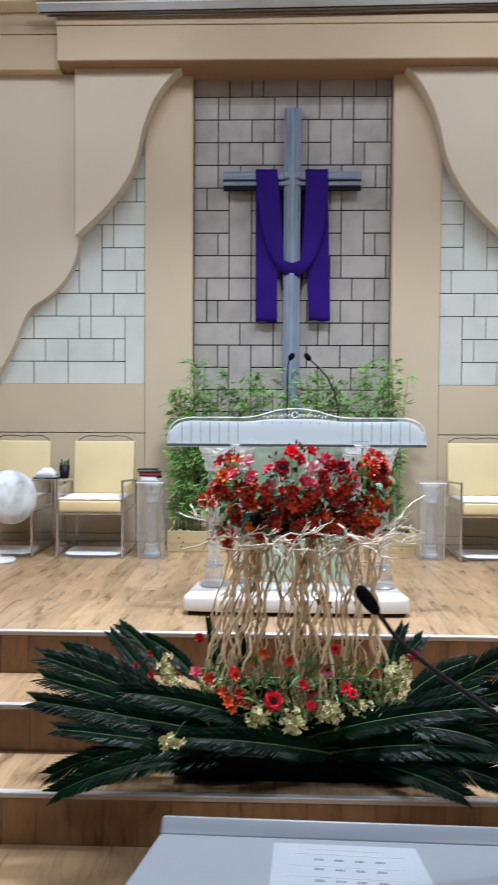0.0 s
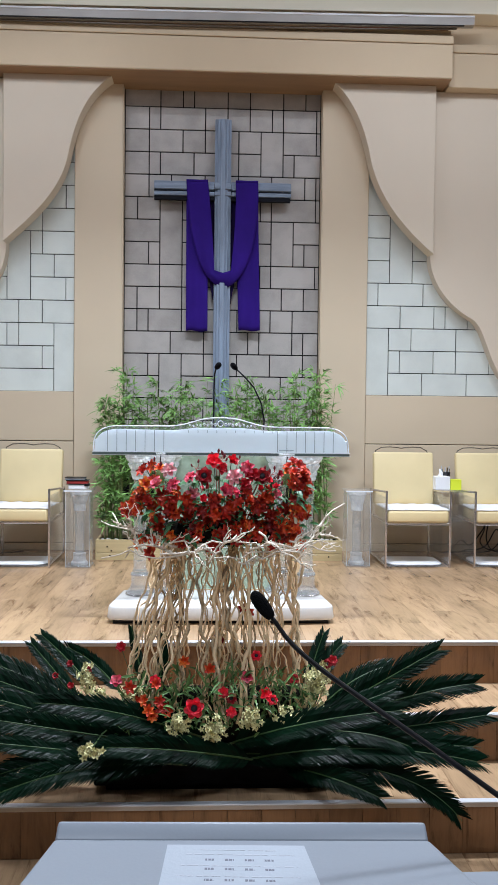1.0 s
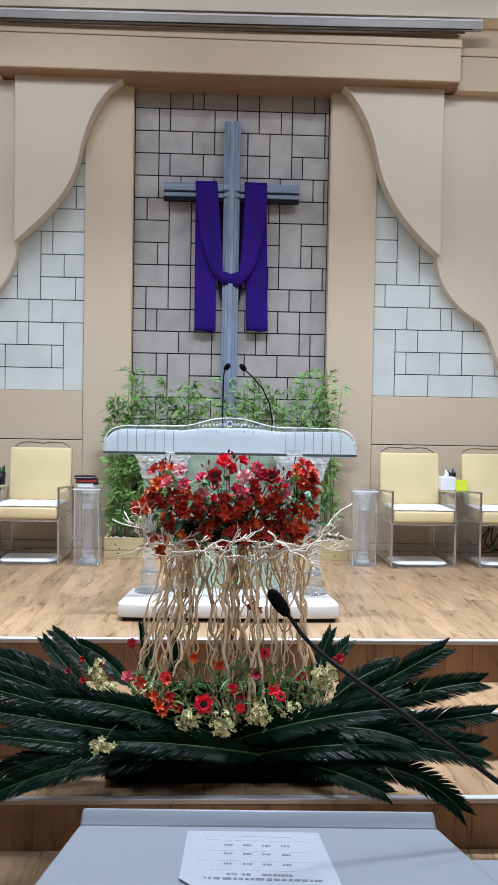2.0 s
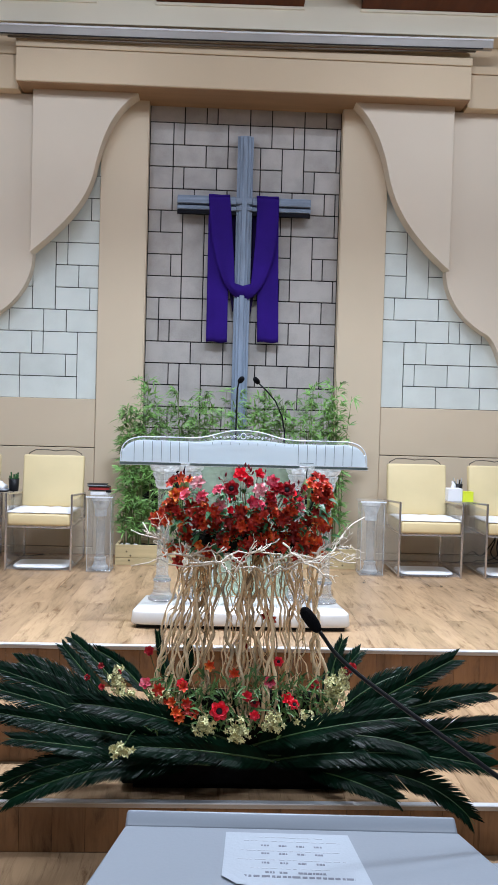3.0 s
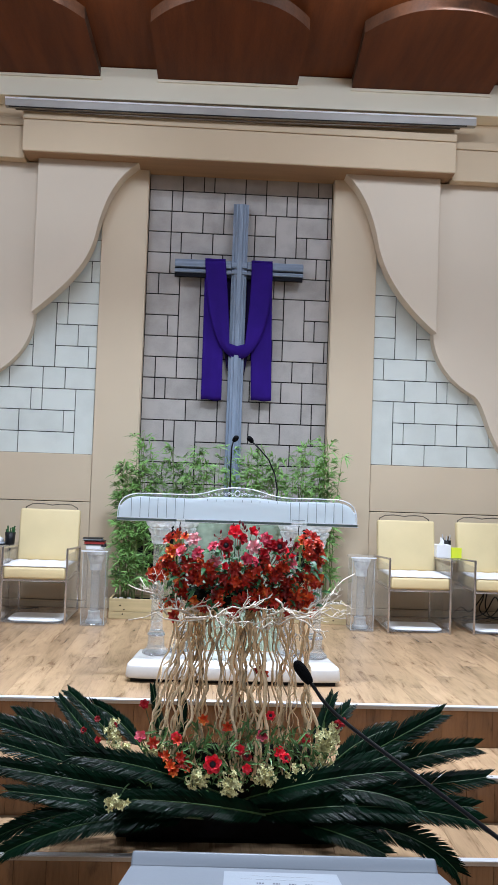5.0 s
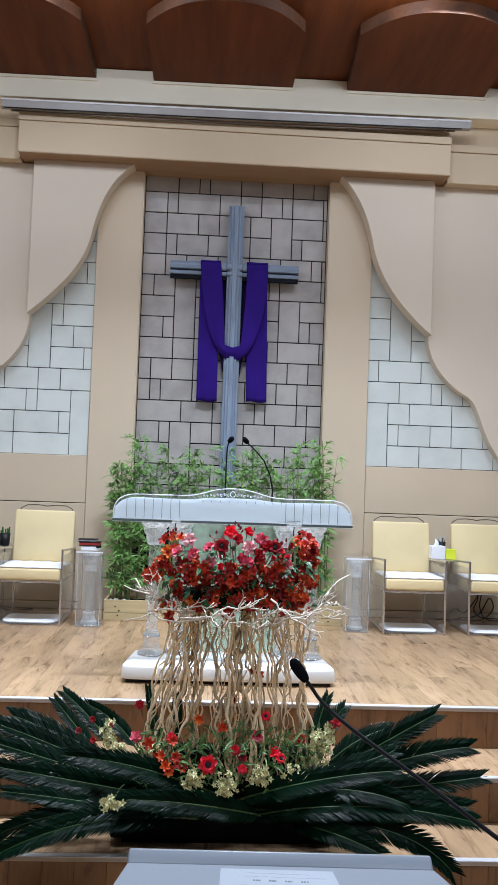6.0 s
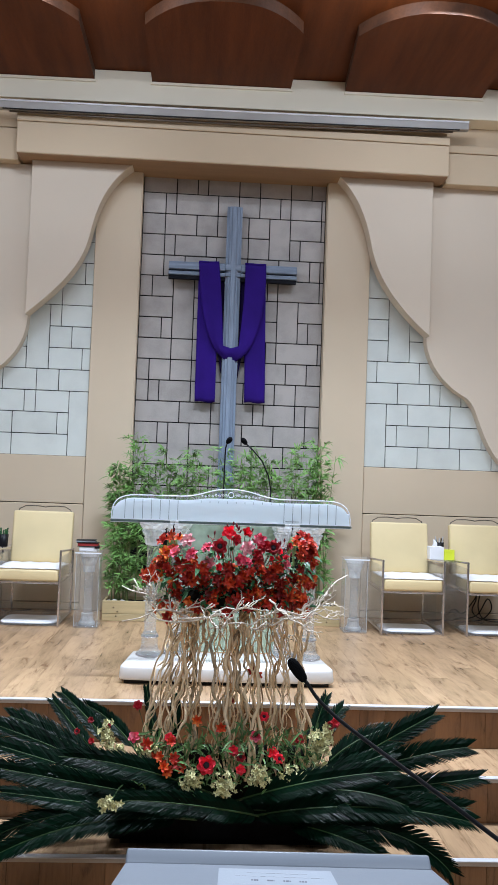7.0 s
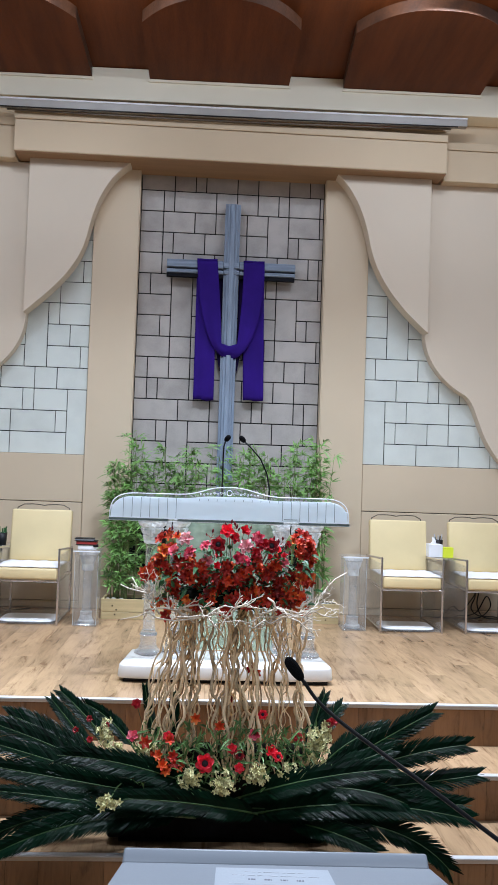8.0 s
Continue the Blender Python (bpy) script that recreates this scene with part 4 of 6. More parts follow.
def stand(x, y, top, label):
    s_ = thing("acrylic_stand", label, "pedestal stand", "clear pedestal stands", at=(x, y, 0))
    w = 0.166
    for x0, x1, y0, y1 in ((0, w, 0, 0.006), (0, w, w - 0.006, w), (0, 0.006, 0.0065, w - 0.0065), (w - 0.006, w, 0.0065, w - 0.0065)):
        part("wall_sheet", box(x0, x1, y0, y1, 0.012, top - 0.0125, 0.001), M_ACRYL, s_)
    part("top_sheet", box(-0.012, w + 0.012, -0.012, w + 0.012, top - 0.012, top, 0.002), M_ACRYL, s_)
    part("bottom_sheet", box(-0.004, w + 0.004, -0.004, w + 0.004, 0.0, 0.0115, 0.002), M_PILLAR, s_)
    c = w / 2
    shaft = part("inner_column", lathe(((0.033, 0.098), (0.031, 0.102), (0.031, top - 0.153), (0.034, top - 0.151)), 20, (c, c, 0)), M_PILLAR, s_, "slim clear inner column", True)
    part("foot", lathe(((0.058, 0.013), (0.058, 0.030), (0.048, 0.040), (0.041, 0.075), (0.044, 0.080), (0.044, 0.094), (0.036, 0.097)), 20, (c, c, 0)), M_CAPITAL, shaft, "cloudy flared foot")
    part("capital", lathe(((0.040, top - 0.150), (0.042, top - 0.146), (0.042, top - 0.104), (0.050, top - 0.085), (0.062, top - 0.042), (0.066, top - 0.038), (0.066, top - 0.014)), 20, (c, c, 0)), M_CAPITAL, shaft, "cloudy flared capital")
    # pale strips carry the bright edge highlights of the clear sheets
    for x0 in (-0.001, w - 0.002):
        part("edge_highlight", box(x0, x0 + 0.003, -0.0025, -0.0003, 0.012, top - 0.0125), M_CAPITAL, s_, "pale strip painted as an edge highlight")
    part("edge_highlight", box(-0.012, w + 0.012, -0.0145, -0.0122, top - 0.011, top - 0.002), M_FROST, s_, "pale strip painted as an edge highlight")
    return s_


stand(-1.066, 1.84, 0.540, "square clear acrylic pedestal stand with books on top")
stand(0.890, 1.90, 0.545, "square clear acrylic pedestal stand beside a chair")

# books on the stand
bundle = thing("paper_bundle", "folded white cloth under the books on the stand", "cloth", at=(-1.055, 1.87, 0.5405))
part("sheets", box(0.0, 0.130, 0.0, 0.11, 0.0, 0.034, 0.007, 2), M_CUSHION, bundle)
bible = thing("bible", "closed black leather bible with red page edges", "book", at=(-1.070, 1.865, 0.575))
part("pages", box(0.004, 0.146, 0.004, 0.10, 0.004, 0.024, 0.002), M_BOOK_RED, bible, "red page edges")
part("cover", box(0.0, 0.150, 0.0, 0.104, 0.0245, 0.029, 0.0015), M_BLACK, bible)
part("lower_cover", box(0.0, 0.150, 0.0, 0.104, 0.0, 0.0036, 0.0015), M_BLACK, bible)
part("strap", box(0.126, 0.162, -0.004, 0.02, -0.012, 0.006, 0.003), M_BLACK, bible)
hymnal = thing("hymnal", "thin dark book lying on the bible", "book", at=(-1.080, 1.87, 0.6045))
part("pages", box(0.004, 0.136, 0.004, 0.092, 0.0032, 0.0138, 0.001), M_PAPER, hymnal)
part("cover", box(0.0, 0.140, 0.0, 0.096, 0.014, 0.018, 0.001), M_BLACK, hymnal)
part("lower_cover", box(0.0, 0.140, 0.0, 0.096, 0.0, 0.003, 0.001), M_BLACK, hymnal)

# things on the side tables
card = thing("tissue_box", "small white tissue box on the side table", "tissue box", at=(1.615, 2.25, 0.5225))
part("carton", box(0, 0.112, 0, 0.10, 0, 0.100, 0.004, 2), M_CUSHION, card)
part("tissue", tube([(0.05, 0.05, 0.098), (0.055, 0.05, 0.125), (0.042, 0.055, 0.155)], [0.022, 0.016, 0.004], 7), M_CUSHION, card)
lime = thing("memo_pad", "bright lime yellow memo pad on the side table", "memo pad", at=(1.729, 2.24, 0.5225))
part("pad", box(0, 0.080, 0, 0.06, 0, 0.072, 0.002), M_LIME, lime)
part("top_band", box(0, 0.080, -0.001, 0.0605, 0.0722, 0.079, 0.001), M_LIME, lime)


def pen_pot(at, green):
    p = thing("pen_pot", "black pot with green sprigs on the side table" if green else "black pot with pens on the side table", "pot", at=at)
    h = 0.095 if green else 0.125
    part("cup", lathe(((0.032, 0), (0.034, 0.004), (0.040, h), (0.037, h), (0.031, 0.01)), 18), M_BLACK, p, smooth=True)
    for i in range(7):
        a = i * 1.25
        top = (0.032 * math.cos(a), 0.032 * math.sin(a), h + 0.022 + 0.012 * (i % 3))
        part("sprig" if green else "pen", tube([(0.012 * math.cos(a), 0.012 * math.sin(a), 0.012), top], [0.0035, 0.007] if green else 0.0045, 6), M_LEAF if green else (M_BLACK, M_ALU, M_ALU, M_ETCH)[i % 4], p)


pen_pot((1.735, 2.42, 0.5225), False)
pen_pot((-1.685, 2.25, 0.5225), True)
folder = thing("folder", "flat black folder on the side table", "folder", at=(-1.90, 2.16, 0.5225))
part("cover", box(0, 0.19, 0, 0.15, 0, 0.010, 0.003), M_BLACK, folder)
part("sheets", box(0.006, 0.18, 0.004, 0.145, 0.0102, 0.016, 0.001), M_PAPER, folder)
cap_ = thing("folded_cloth", "folded white cloth on the black folder", "cloth", at=(-1.88, 2.18, 0.539))
rows = [[(0.14 * i / 10, 0.11 * j / 8, 0.002 + 0.062 * math.sin(math.pi * (0.08 + 0.84 * i / 10)) ** 0.6 * math.sin(math.pi * (0.1 + 0.8 * j / 8)) ** 0.5 + 0.004 * math.sin(i * 1.3 + j)) for j in range(9)] for i in range(11)]
bm = bmesh.new()
g = [[bm.verts.new(p) for p in r_] for r_ in rows]
low_g = [[bm.verts.new((p[0], p[1], 0)) for p in r_] for r_ in rows]
for i in range(10):
    for j in range(8):
        bm.faces.new((g[i][j], g[i + 1][j], g[i + 1][j + 1], g[i][j + 1]))
ring_ = [(0, j) for j in range(9)] + [(i, 8) for i in range(1, 11)] + [(10, j) for j in range(7, -1, -1)] + [(i, 0) for i in range(9, 0, -1)]
for (a, b), (p, q) in zip(ring_, ring_[1:] + ring_[:1]):
    bm.faces.new((g[a][b], low_g[a][b], low_g[p][q], g[p][q]))
bm.faces.new([low_g[a][b] for a, b in ring_])
bmesh.ops.recalc_face_normals(bm, faces=bm.faces)
part("cloth", bm, M_CUSHION, cap_, smooth=True)
# cables
for pts, lbl in (([(-1.69, 2.24, 0.53), (-1.675, 2.22, 0.48), (-1.685, 2.22, 0.36), (-1.68, 2.26, 0.15), (-1.69, 2.4, 0.012), (-1.5, 2.5, 0.008)], "thin black cable hanging from the side table"),
                 ([(1.72, 2.52, 0.006), (1.80, 2.50, 0.02), (1.90, 2.53, 0.10), (1.98, 2.54, 0.06), (2.06, 2.53, 0.16), (2.13, 2.55, 0.25), (2.11, 2.54, 0.12), (2.16, 2.53, 0.02), (2.3, 2.5, 0.008)], "tangled black cable behind the chairs"),
                 ([(1.86, 2.50, 0.006), (1.95, 2.49, 0.035), (2.02, 2.51, 0.03), (2.10, 2.50, 0.07), (2.18, 2.52, 0.19), (2.22, 2.53, 0.11), (2.14, 2.50, 0.03), (2.02, 2.48, 0.01), (1.90, 2.46, 0.007)], "looped black cable lying behind the chairs"),
                 ([(2.05, 2.54, 0.30), (2.08, 2.50, 0.20), (2.04, 2.48, 0.10), (2.10, 2.47, 0.04), (2.24, 2.48, 0.03), (2.34, 2.50, 0.007)], "black cable hanging down behind the chairs")):
    fine = []
    for a, b, c, d in zip([pts[0]] + pts[:-2], pts[:-1], pts[1:], pts[2:] + [pts[-1]]):
        for k in range(5):
            t = k / 5
            fine.append(tuple(0.5 * (2 * q + (r_ - p) * t + (2 * p - 5 * q + 4 * r_ - s_) * t * t + (3 * q - p - 3 * r_ + s_) * t**3) for p, q, r_, s_ in zip(a, b, c, d)))
    fine.append(pts[-1])
    ob = part("cable", tube(fine, 0.005, 6), M_BLACK, smooth=True)
    tagged(ob, lbl, "cable")

# ---- pedestal fan ----
fan = thing("pedestal_fan", "small white pedestal fan standing on the stage", "fan", at=(-2.01, 1.70, 0))
part("base", lathe(((0.125, 0), (0.128, 0.008), (0.12, 0.02), (0.04, 0.032), (0.024, 0.05)), 28), M_WHITE_METAL, fan, smooth=True)
part("pole", lathe(((0.016, 0.045), (0.014, 0.33), (0.02, 0.35), (0.02, 0.39)), 14), M_WHITE_METAL, fan, smooth=True)
head = part("motor", lathe(((0.02, 0.0), (0.045, 0.02), (0.05, 0.08), (0.03, 0.12)), 18), M_WHITE_METAL, fan, smooth=True)
head.matrix_basis = pose(0.02, 0.06, 0.42, 80, 0, 38)
for r_, dz in ((0.165, 0.02), (0.168, 0.0), (0.12, 0.045), (0.07, 0.055), (0.165, -0.02)):
    ring = part("cage_ring", tube([(r_ * math.cos(a), r_ * math.sin(a), 0.17 + dz) for a in [i * math.tau / 32 for i in range(33)]], 0.004, 5), M_WHITE_METAL, fan)
    ring.matrix_basis = head.matrix_basis
for i in range(28):
    a = i * math.tau / 28
    wire = part("cage_wire", tube([(0.03 * math.cos(a), 0.03 * math.sin(a), 0.228), (0.12 * math.cos(a), 0.12 * math.sin(a), 0.215), (0.166 * math.cos(a), 0.166 * math.sin(a), 0.17), (0.12 * math.cos(a), 0.12 * math.sin(a), 0.135), (0.05 * math.cos(a), 0.05 * math.sin(a), 0.12)], 0.0022, 4), M_WHITE_METAL, fan)
    wire.matrix_basis = head.matrix_basis
for i in range(4):
    bm = bmesh.new()
    vs = []
    for t in range(6):
        r_ = 0.03 + 0.115 * t / 5
        for s_ in (-1, 1):
            a = i * math.tau / 4 + s_ * (0.28 + 0.14 * math.sin(math.pi * t / 5)) + 0.1 * t / 5
            vs.append(bm.verts.new((r_ * math.cos(a), r_ * math.sin(a), 0.172 + s_ * 0.012)))
    for t in range(5):
        bm.faces.new((vs[2 * t], vs[2 * t + 1], vs[2 * t + 3], vs[2 * t + 2]))
    ext = bmesh.ops.extrude_face_region(bm, geom=bm.faces[:])
    bmesh.ops.translate(bm, vec=(0, 0, 0.003), verts=[v for v in ext["geom"] if isinstance(v, bmesh.types.BMVert)])
    bmesh.ops.recalc_face_normals(bm, faces=bm.faces)
    bl = part("blade", bm, M_FROST, fan)
    bl.matrix_basis = head.matrix_basis

cover = lathe(((0.02, 0.105), (0.10, 0.115), (0.165, 0.140), (0.182, 0.170), (0.170, 0.200), (0.12, 0.228), (0.03, 0.240)), 30)
for v in cover.verts:
    v.co += Vector((1, 1, 0.6)) * 0.007 * noise.noise(v.co * 22)
part("dust_cover", cover, M_COVER, fan, "thin milky plastic dust cover over the cage", True).matrix_basis = head.matrix_basis

# ---- flower arrangement on the steps ----
arr = thing("flower_arrangement", "tall arrangement of red blooms, twisted vines and dark cycad fronds", "flower arrangement")
part("tray", box(-0.515, 0.41, -0.66, -0.44, -0.3755, -0.24, 0.008, 2), M_FOAM, arr, "low black tray")
part("tray_base", box(-0.47, 0.37, -0.64, -0.46, -0.3995, -0.376, 0.003), M_FOAM, arr)
part("foam", box(-0.42, 0.34, -0.60, -0.47, -0.24, -0.035, 0.035, 2), M_SOIL, arr, "dark flower foam")
part("upper_bowl", lathe(((0.05, 0.0), (0.26, 0.02), (0.30, 0.06), (0.28, 0.10), (0.1, 0.12)), 28), M_SOIL, arr, "dark bowl hidden under the blooms", True).matrix_basis = pose(-0.03, -0.46, 0.53) @ Matrix.Diagonal((0.86, 0.34, 0.9, 1))


part("hoop", tube([(-0.048 + 0.030 * math.cos(a), -0.50, 0.135 + 0.034 * math.sin(a)) for a in [0.2 + k * 0.16 for k in range(18)]], 0.0045, 6), M_WHITE_METAL, arr, "small white plastic hoop", True)


def frond(base, mid, tip, width, n, seed, droop=0.22):
    """A cycad frond: an arched stalk with two rows of stiff narrow leaflets."""
    rng = random.Random(seed)
    base, mid, tip = Vector(base), Vector(mid), Vector(tip)
    pts = [base * (1 - t) ** 2 + mid * 2 * t * (1 - t) + tip * t * t for t in [k / 24 for k in range(25)]]
    st = part("frond", tube(pts, [0.0052 - 0.0042 * k / 24 for k in range(25)], 5), M_RACHIS, arr, "dark green cycad frond")
    V, F = [], []
    face = rng.uniform(0.7, 1.5)
    for k in range(n):
        t = 0.10 + 0.84 * k / (n - 1)
        i = min(23, int(t * 24))
        p = pts[i].lerp(pts[i + 1], t * 24 - i)
        d = (pts[i + 1] - pts[i]).normalized()
        side = d.cross(Vector((0, 0, 1))).normalized()
        up = side.cross(d)
        up = up + Vector((0, -face, 0))
        up = (up - d * up.dot(d)).normalized()
        side = d.cross(up)
        env = min(1.0, 0.45 + 2.2 * t) * (1 - 0.45 * max(0, (t - 0.5) / 0.5) ** 1.8)
        for s in (-1, 1):
            if rng.random() < 0.025:
                continue
            L = width * env * rng.uniform(0.92, 1.06)
            fwd = 1.0 + 0.9 * t + rng.uniform(-0.05, 0.05)
            dirv = (side * s + d * fwd + up * (0.42 + rng.uniform(-0.12, 0.12))).normalized()
            w = rng.uniform(0.0085, 0.0110)
            wd = (d + up * rng.uniform(-0.12, 0.12)).normalized() * w
            i0 = len(V)
            for q, ww in ((0.0, 0.8), (0.45, 1.0), (0.8, 0.7)):
                c = p + dirv * L * q - up * (droop * L * q * q)
                V += [c - wd * ww / 2 + up * 0.0008, c + wd * ww / 2 - up * 0.0008]
            V.append(p + dirv * L - up * droop * L)
            F += [(i0, i0 + 1, i0 + 3, i0 + 2), (i0 + 2, i0 + 3, i0 + 5, i0 + 4), (i0 + 4, i0 + 5, i0 + 6)]
    me = bpy.data.meshes.new("leaf_blade")
    me.from_pydata([tuple(v) for v in V], [], F)
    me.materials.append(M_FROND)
    ob = new("leaf_blade", me)
    ob.parent = st


FRONDS_LEFT = (
    ((-0.515, -0.52, -0.066), (-0.679, -0.45, 0.091), (-0.78, -0.38, 0.144), 0.075),
    ((-0.582, -0.55, -0.093), (-0.71, -0.495, 0.041), (-0.805, -0.46, 0.135), 0.07),
    ((-0.42, -0.5, -0.083), (-0.531, -0.44, 0.052), (-0.679, -0.38, 0.092), 0.075),
    ((-0.444, -0.6, -0.166), (-0.808, -0.61, 0.066), (-0.96, -0.58, 0.09), 0.13),
    ((-0.394, -0.64, -0.173), (-0.771, -0.71, 0.031), (-1.012, -0.74, 0.114), 0.13),
    ((-0.369, -0.66, -0.188), (-0.72, -0.78, -0.026), (-0.999, -0.82, 0.064), 0.12),
    ((-0.229, -0.66, -0.22), (-0.672, -0.83, -0.08), (-1.022, -0.88, -0.001), 0.12),
    ((0.004, -0.66, -0.228), (-0.383, -0.88, 0.021), (-0.685, -0.94, 0.05), 0.12),
    ((-0.226, -0.68, -0.28), (-0.617, -0.88, -0.133), (-0.924, -0.92, -0.09), 0.10),
    ((-0.088, -0.68, -0.267), (-0.622, -0.91, -0.092), (-0.951, -0.94, -0.268), 0.12),
)
FRONDS_BACK = (
    ((-0.157, -0.7, -0.276), (-0.593, -0.95, -0.131), (-0.913, -1.0, -0.302), 0.12),
    ((0.142, -0.7, -0.267), (-0.182, -0.95, -0.106), (-0.422, -1.0, -0.084), 0.11),
    ((-0.289, -0.45, -0.086), (-0.26, -0.425, 0.021), (-0.271, -0.38, 0.152), 0.06),
    ((-0.326, -0.45, -0.086), (-0.377, -0.395, 0.042), (-0.404, -0.36, 0.177), 0.05),
    ((0.349, -0.5, -0.058), (0.387, -0.45, 0.024), (0.49, -0.4, 0.111), 0.09),
    ((0.328, -0.48, -0.089), (0.346, -0.45, 0.03), (0.415, -0.38, 0.16), 0.07),
    ((0.378, -0.56, -0.108), (0.5, -0.56, 0.024), (0.659, -0.56, 0.064), 0.10),
)
FRONDS_RIGHT = (
    ((0.338, -0.6, -0.154), (0.624, -0.72, 0.072), (0.806, -0.76, 0.190), 0.12),
    ((0.336, -0.62, -0.17), (0.735, -0.75, 0.034), (0.953, -0.76, 0.054), 0.12),
    ((0.334, -0.64, -0.197), (0.704, -0.79, -0.102), (0.991, -0.82, -0.042), 0.12),
    ((-0.044, -0.68, -0.221), (0.298, -0.93, -0.002), (0.627, -0.98, 0.032), 0.12),
    ((0.027, -0.7, -0.269), (0.472, -0.93, -0.068), (0.929, -0.96, -0.174), 0.13),
    ((0.236, -0.7, -0.293), (0.644, -0.94, -0.141), (0.812, -1.02, -0.345), 0.12),
    ((0.189, -0.7, -0.278), (0.365, -0.95, -0.204), (0.541, -1.0, -0.278), 0.10),
    ((0.189, -0.66, -0.18), (0.482, -0.89, -0.041), (0.683, -0.92, -0.139), 0.11),
    ((0.332, -0.66, -0.235), (0.629, -0.83, -0.139), (0.922, -0.88, -0.143), 0.12),
    ((0.12, -0.64, -0.177), (0.437, -0.8, -0.032), (0.622, -0.8, 0.048), 0.11),
)
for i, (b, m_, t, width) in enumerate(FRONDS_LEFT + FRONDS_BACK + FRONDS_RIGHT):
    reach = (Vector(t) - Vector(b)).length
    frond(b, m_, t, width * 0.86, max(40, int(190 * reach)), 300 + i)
# shorter fronds that fill the crown
rng = random.Random(31)
for i in range(8):
    s = -1 if i % 2 else 1
    b = Vector((s * rng.uniform(0.0, 0.25) - 0.03, rng.uniform(-0.68, -0.60), -0.25))
    t = Vector((s * rng.uniform(0.40, 0.72) - 0.03, -0.72 - 0.2 * rng.random(), rng.uniform(-0.24, -0.10)))
    frond(b, (b + t) / 2 + Vector((0, 0, rng.uniform(0.03, 0.09))), t, 0.10, 120, 340 + i)

# twisted vines that carry the upper bowl
rng = random.Random(11)


def smooth_step(t):
    return t * t * (3 - 2 * t)


def vine(top, foot, turn, gap, r0, rng, n=52, end=1.0):
    """A curly stem that winds about the axis of its bundle, with kinks of its own."""
    ph, ph2 = rng.uniform(0, math.tau), rng.uniform(0, math.tau)
    kink, kink2, amp = rng.uniform(17, 32), rng.uniform(38, 60), rng.uniform(0.006, 0.015)
    bow = rng.uniform(-0.022, 0.022)
    pts, radii = [], []
    for k in range(n):
        t = end * k / (n - 1)
        e = smooth_step(t)
        hold = 0.45 + 0.55 * math.sin(math.pi * t) if t > 0.12 else 1.3
        a = ph + turn * math.tau * t
        x = top[0] + (foot[0] - top[0]) * e + gap * hold * math.cos(a) + bow * math.sin(math.pi * t)
        y = top[1] + (foot[1] - top[1]) * e + gap * hold * math.sin(a)
        x += amp * math.sin(kink * t + ph2) + 0.35 * amp * math.sin(kink2 * t + ph)
        y += amp * math.sin(kink * t + ph) + 0.35 * amp * math.cos(kink2 * t + ph2)
        z = top[2] + (foot[2] - top[2]) * t + 0.006 * math.sin(kink2 * t + ph2)
        pts.append((x, y, z))
        radii.append(r0 * (0.80 + 0.25 * math.sin(k * 0.7 + ph) * math.sin(k * 0.23 + ph2)) * (1 - 0.75 * (k / (n - 1)) ** 4 if end < 1 else 1))
    part("vine", tube(pts, radii, 6), M_VINE, arr, smooth=True)


# bundles: x at the bowl, x at the foot, y at the foot, stems, looseness
for xt, xb, yb, count, loose in ((-0.270, -0.385, -0.62, 9, 0.020), (-0.225, -0.300, -0.66, 12, 0.026), (-0.165, -0.205, -0.58, 8, 0.020), (-0.090, -0.095, -0.64, 6, 0.015), (-0.015, -0.010, -0.66, 12, 0.025),
                                 (0.045, 0.068, -0.67, 10, 0.022), (0.120, 0.150, -0.58, 6, 0.018), (0.185, 0.195, -0.66, 7, 0.018), (0.255, 0.285, -0.62, 8, 0.020)):
    yt = rng.uniform(-0.52, -0.42)
    for k in range(count):
        short = rng.random() < 0.12
        vine((xt + rng.uniform(-0.028, 0.028), yt + rng.uniform(-0.06, 0.04), 0.57), (xb + rng.uniform(-0.030, 0.030), yb + rng.uniform(-0.06, 0.06), -0.13),
             rng.uniform(0.5, 1.5) * rng.choice((-1, 1)), loose * rng.uniform(0.5, 1.1), rng.choice((0.0036, 0.0046, 0.0056, 0.0068, 0.0084)), rng, end=rng.uniform(0.4, 0.7) if short else 1.0)
# thin stems that cross from bundle to bundle
for k in range(9):
    x = rng.uniform(-0.28, 0.24)
    vine((x, rng.uniform(-0.60, -0.46), 0.56), (x + rng.uniform(-0.13, 0.11), rng.uniform(-0.70, -0.58), -0.10), rng.uniform(0.4, 0.9), 0.02, rng.choice((0.003, 0.0042)), rng, end=rng.uniform(0.75, 1.0))

# bleached thorny branches round the bowl
def branch(p0, p1, r0, depth, rng, bm):
    p0, p1 = Vector(p0), Vector(p1)
    n = 9
    pts = []
    for k in range(n):
        t = k / (n - 1)
        wob = 0.050 * (p1 - p0).length
        pts.append(p0.lerp(p1, t) + Vector((rng.uniform(-wob, wob), rng.uniform(-wob, wob), rng.uniform(-wob, wob))))
    tube(pts, [r0 * (1 - 0.5 * k / (n - 1)) for k in range(n)], 6, bm)
    d = (p1 - p0).normalized()
    if depth < 2:
        for k in range(1, n - 1):
            if rng.random() < (0.66, 0.26, 0.0)[depth]:
                out = Vector((rng.uniform(-1, 1), rng.uniform(-0.9, 0.5), rng.uniform(-0.9, 1.0)))
                out = (out - d * out.dot(d) * 0.6 + d * 0.75).normalized()
                ln = (0.105, 0.04, 0.03)[depth] * rng.uniform(0.4, 1.2)
                branch(pts[k], pts[k] + out * ln, r0 * (0.80 - 0.3 * k / n), depth + 1, rng, bm)


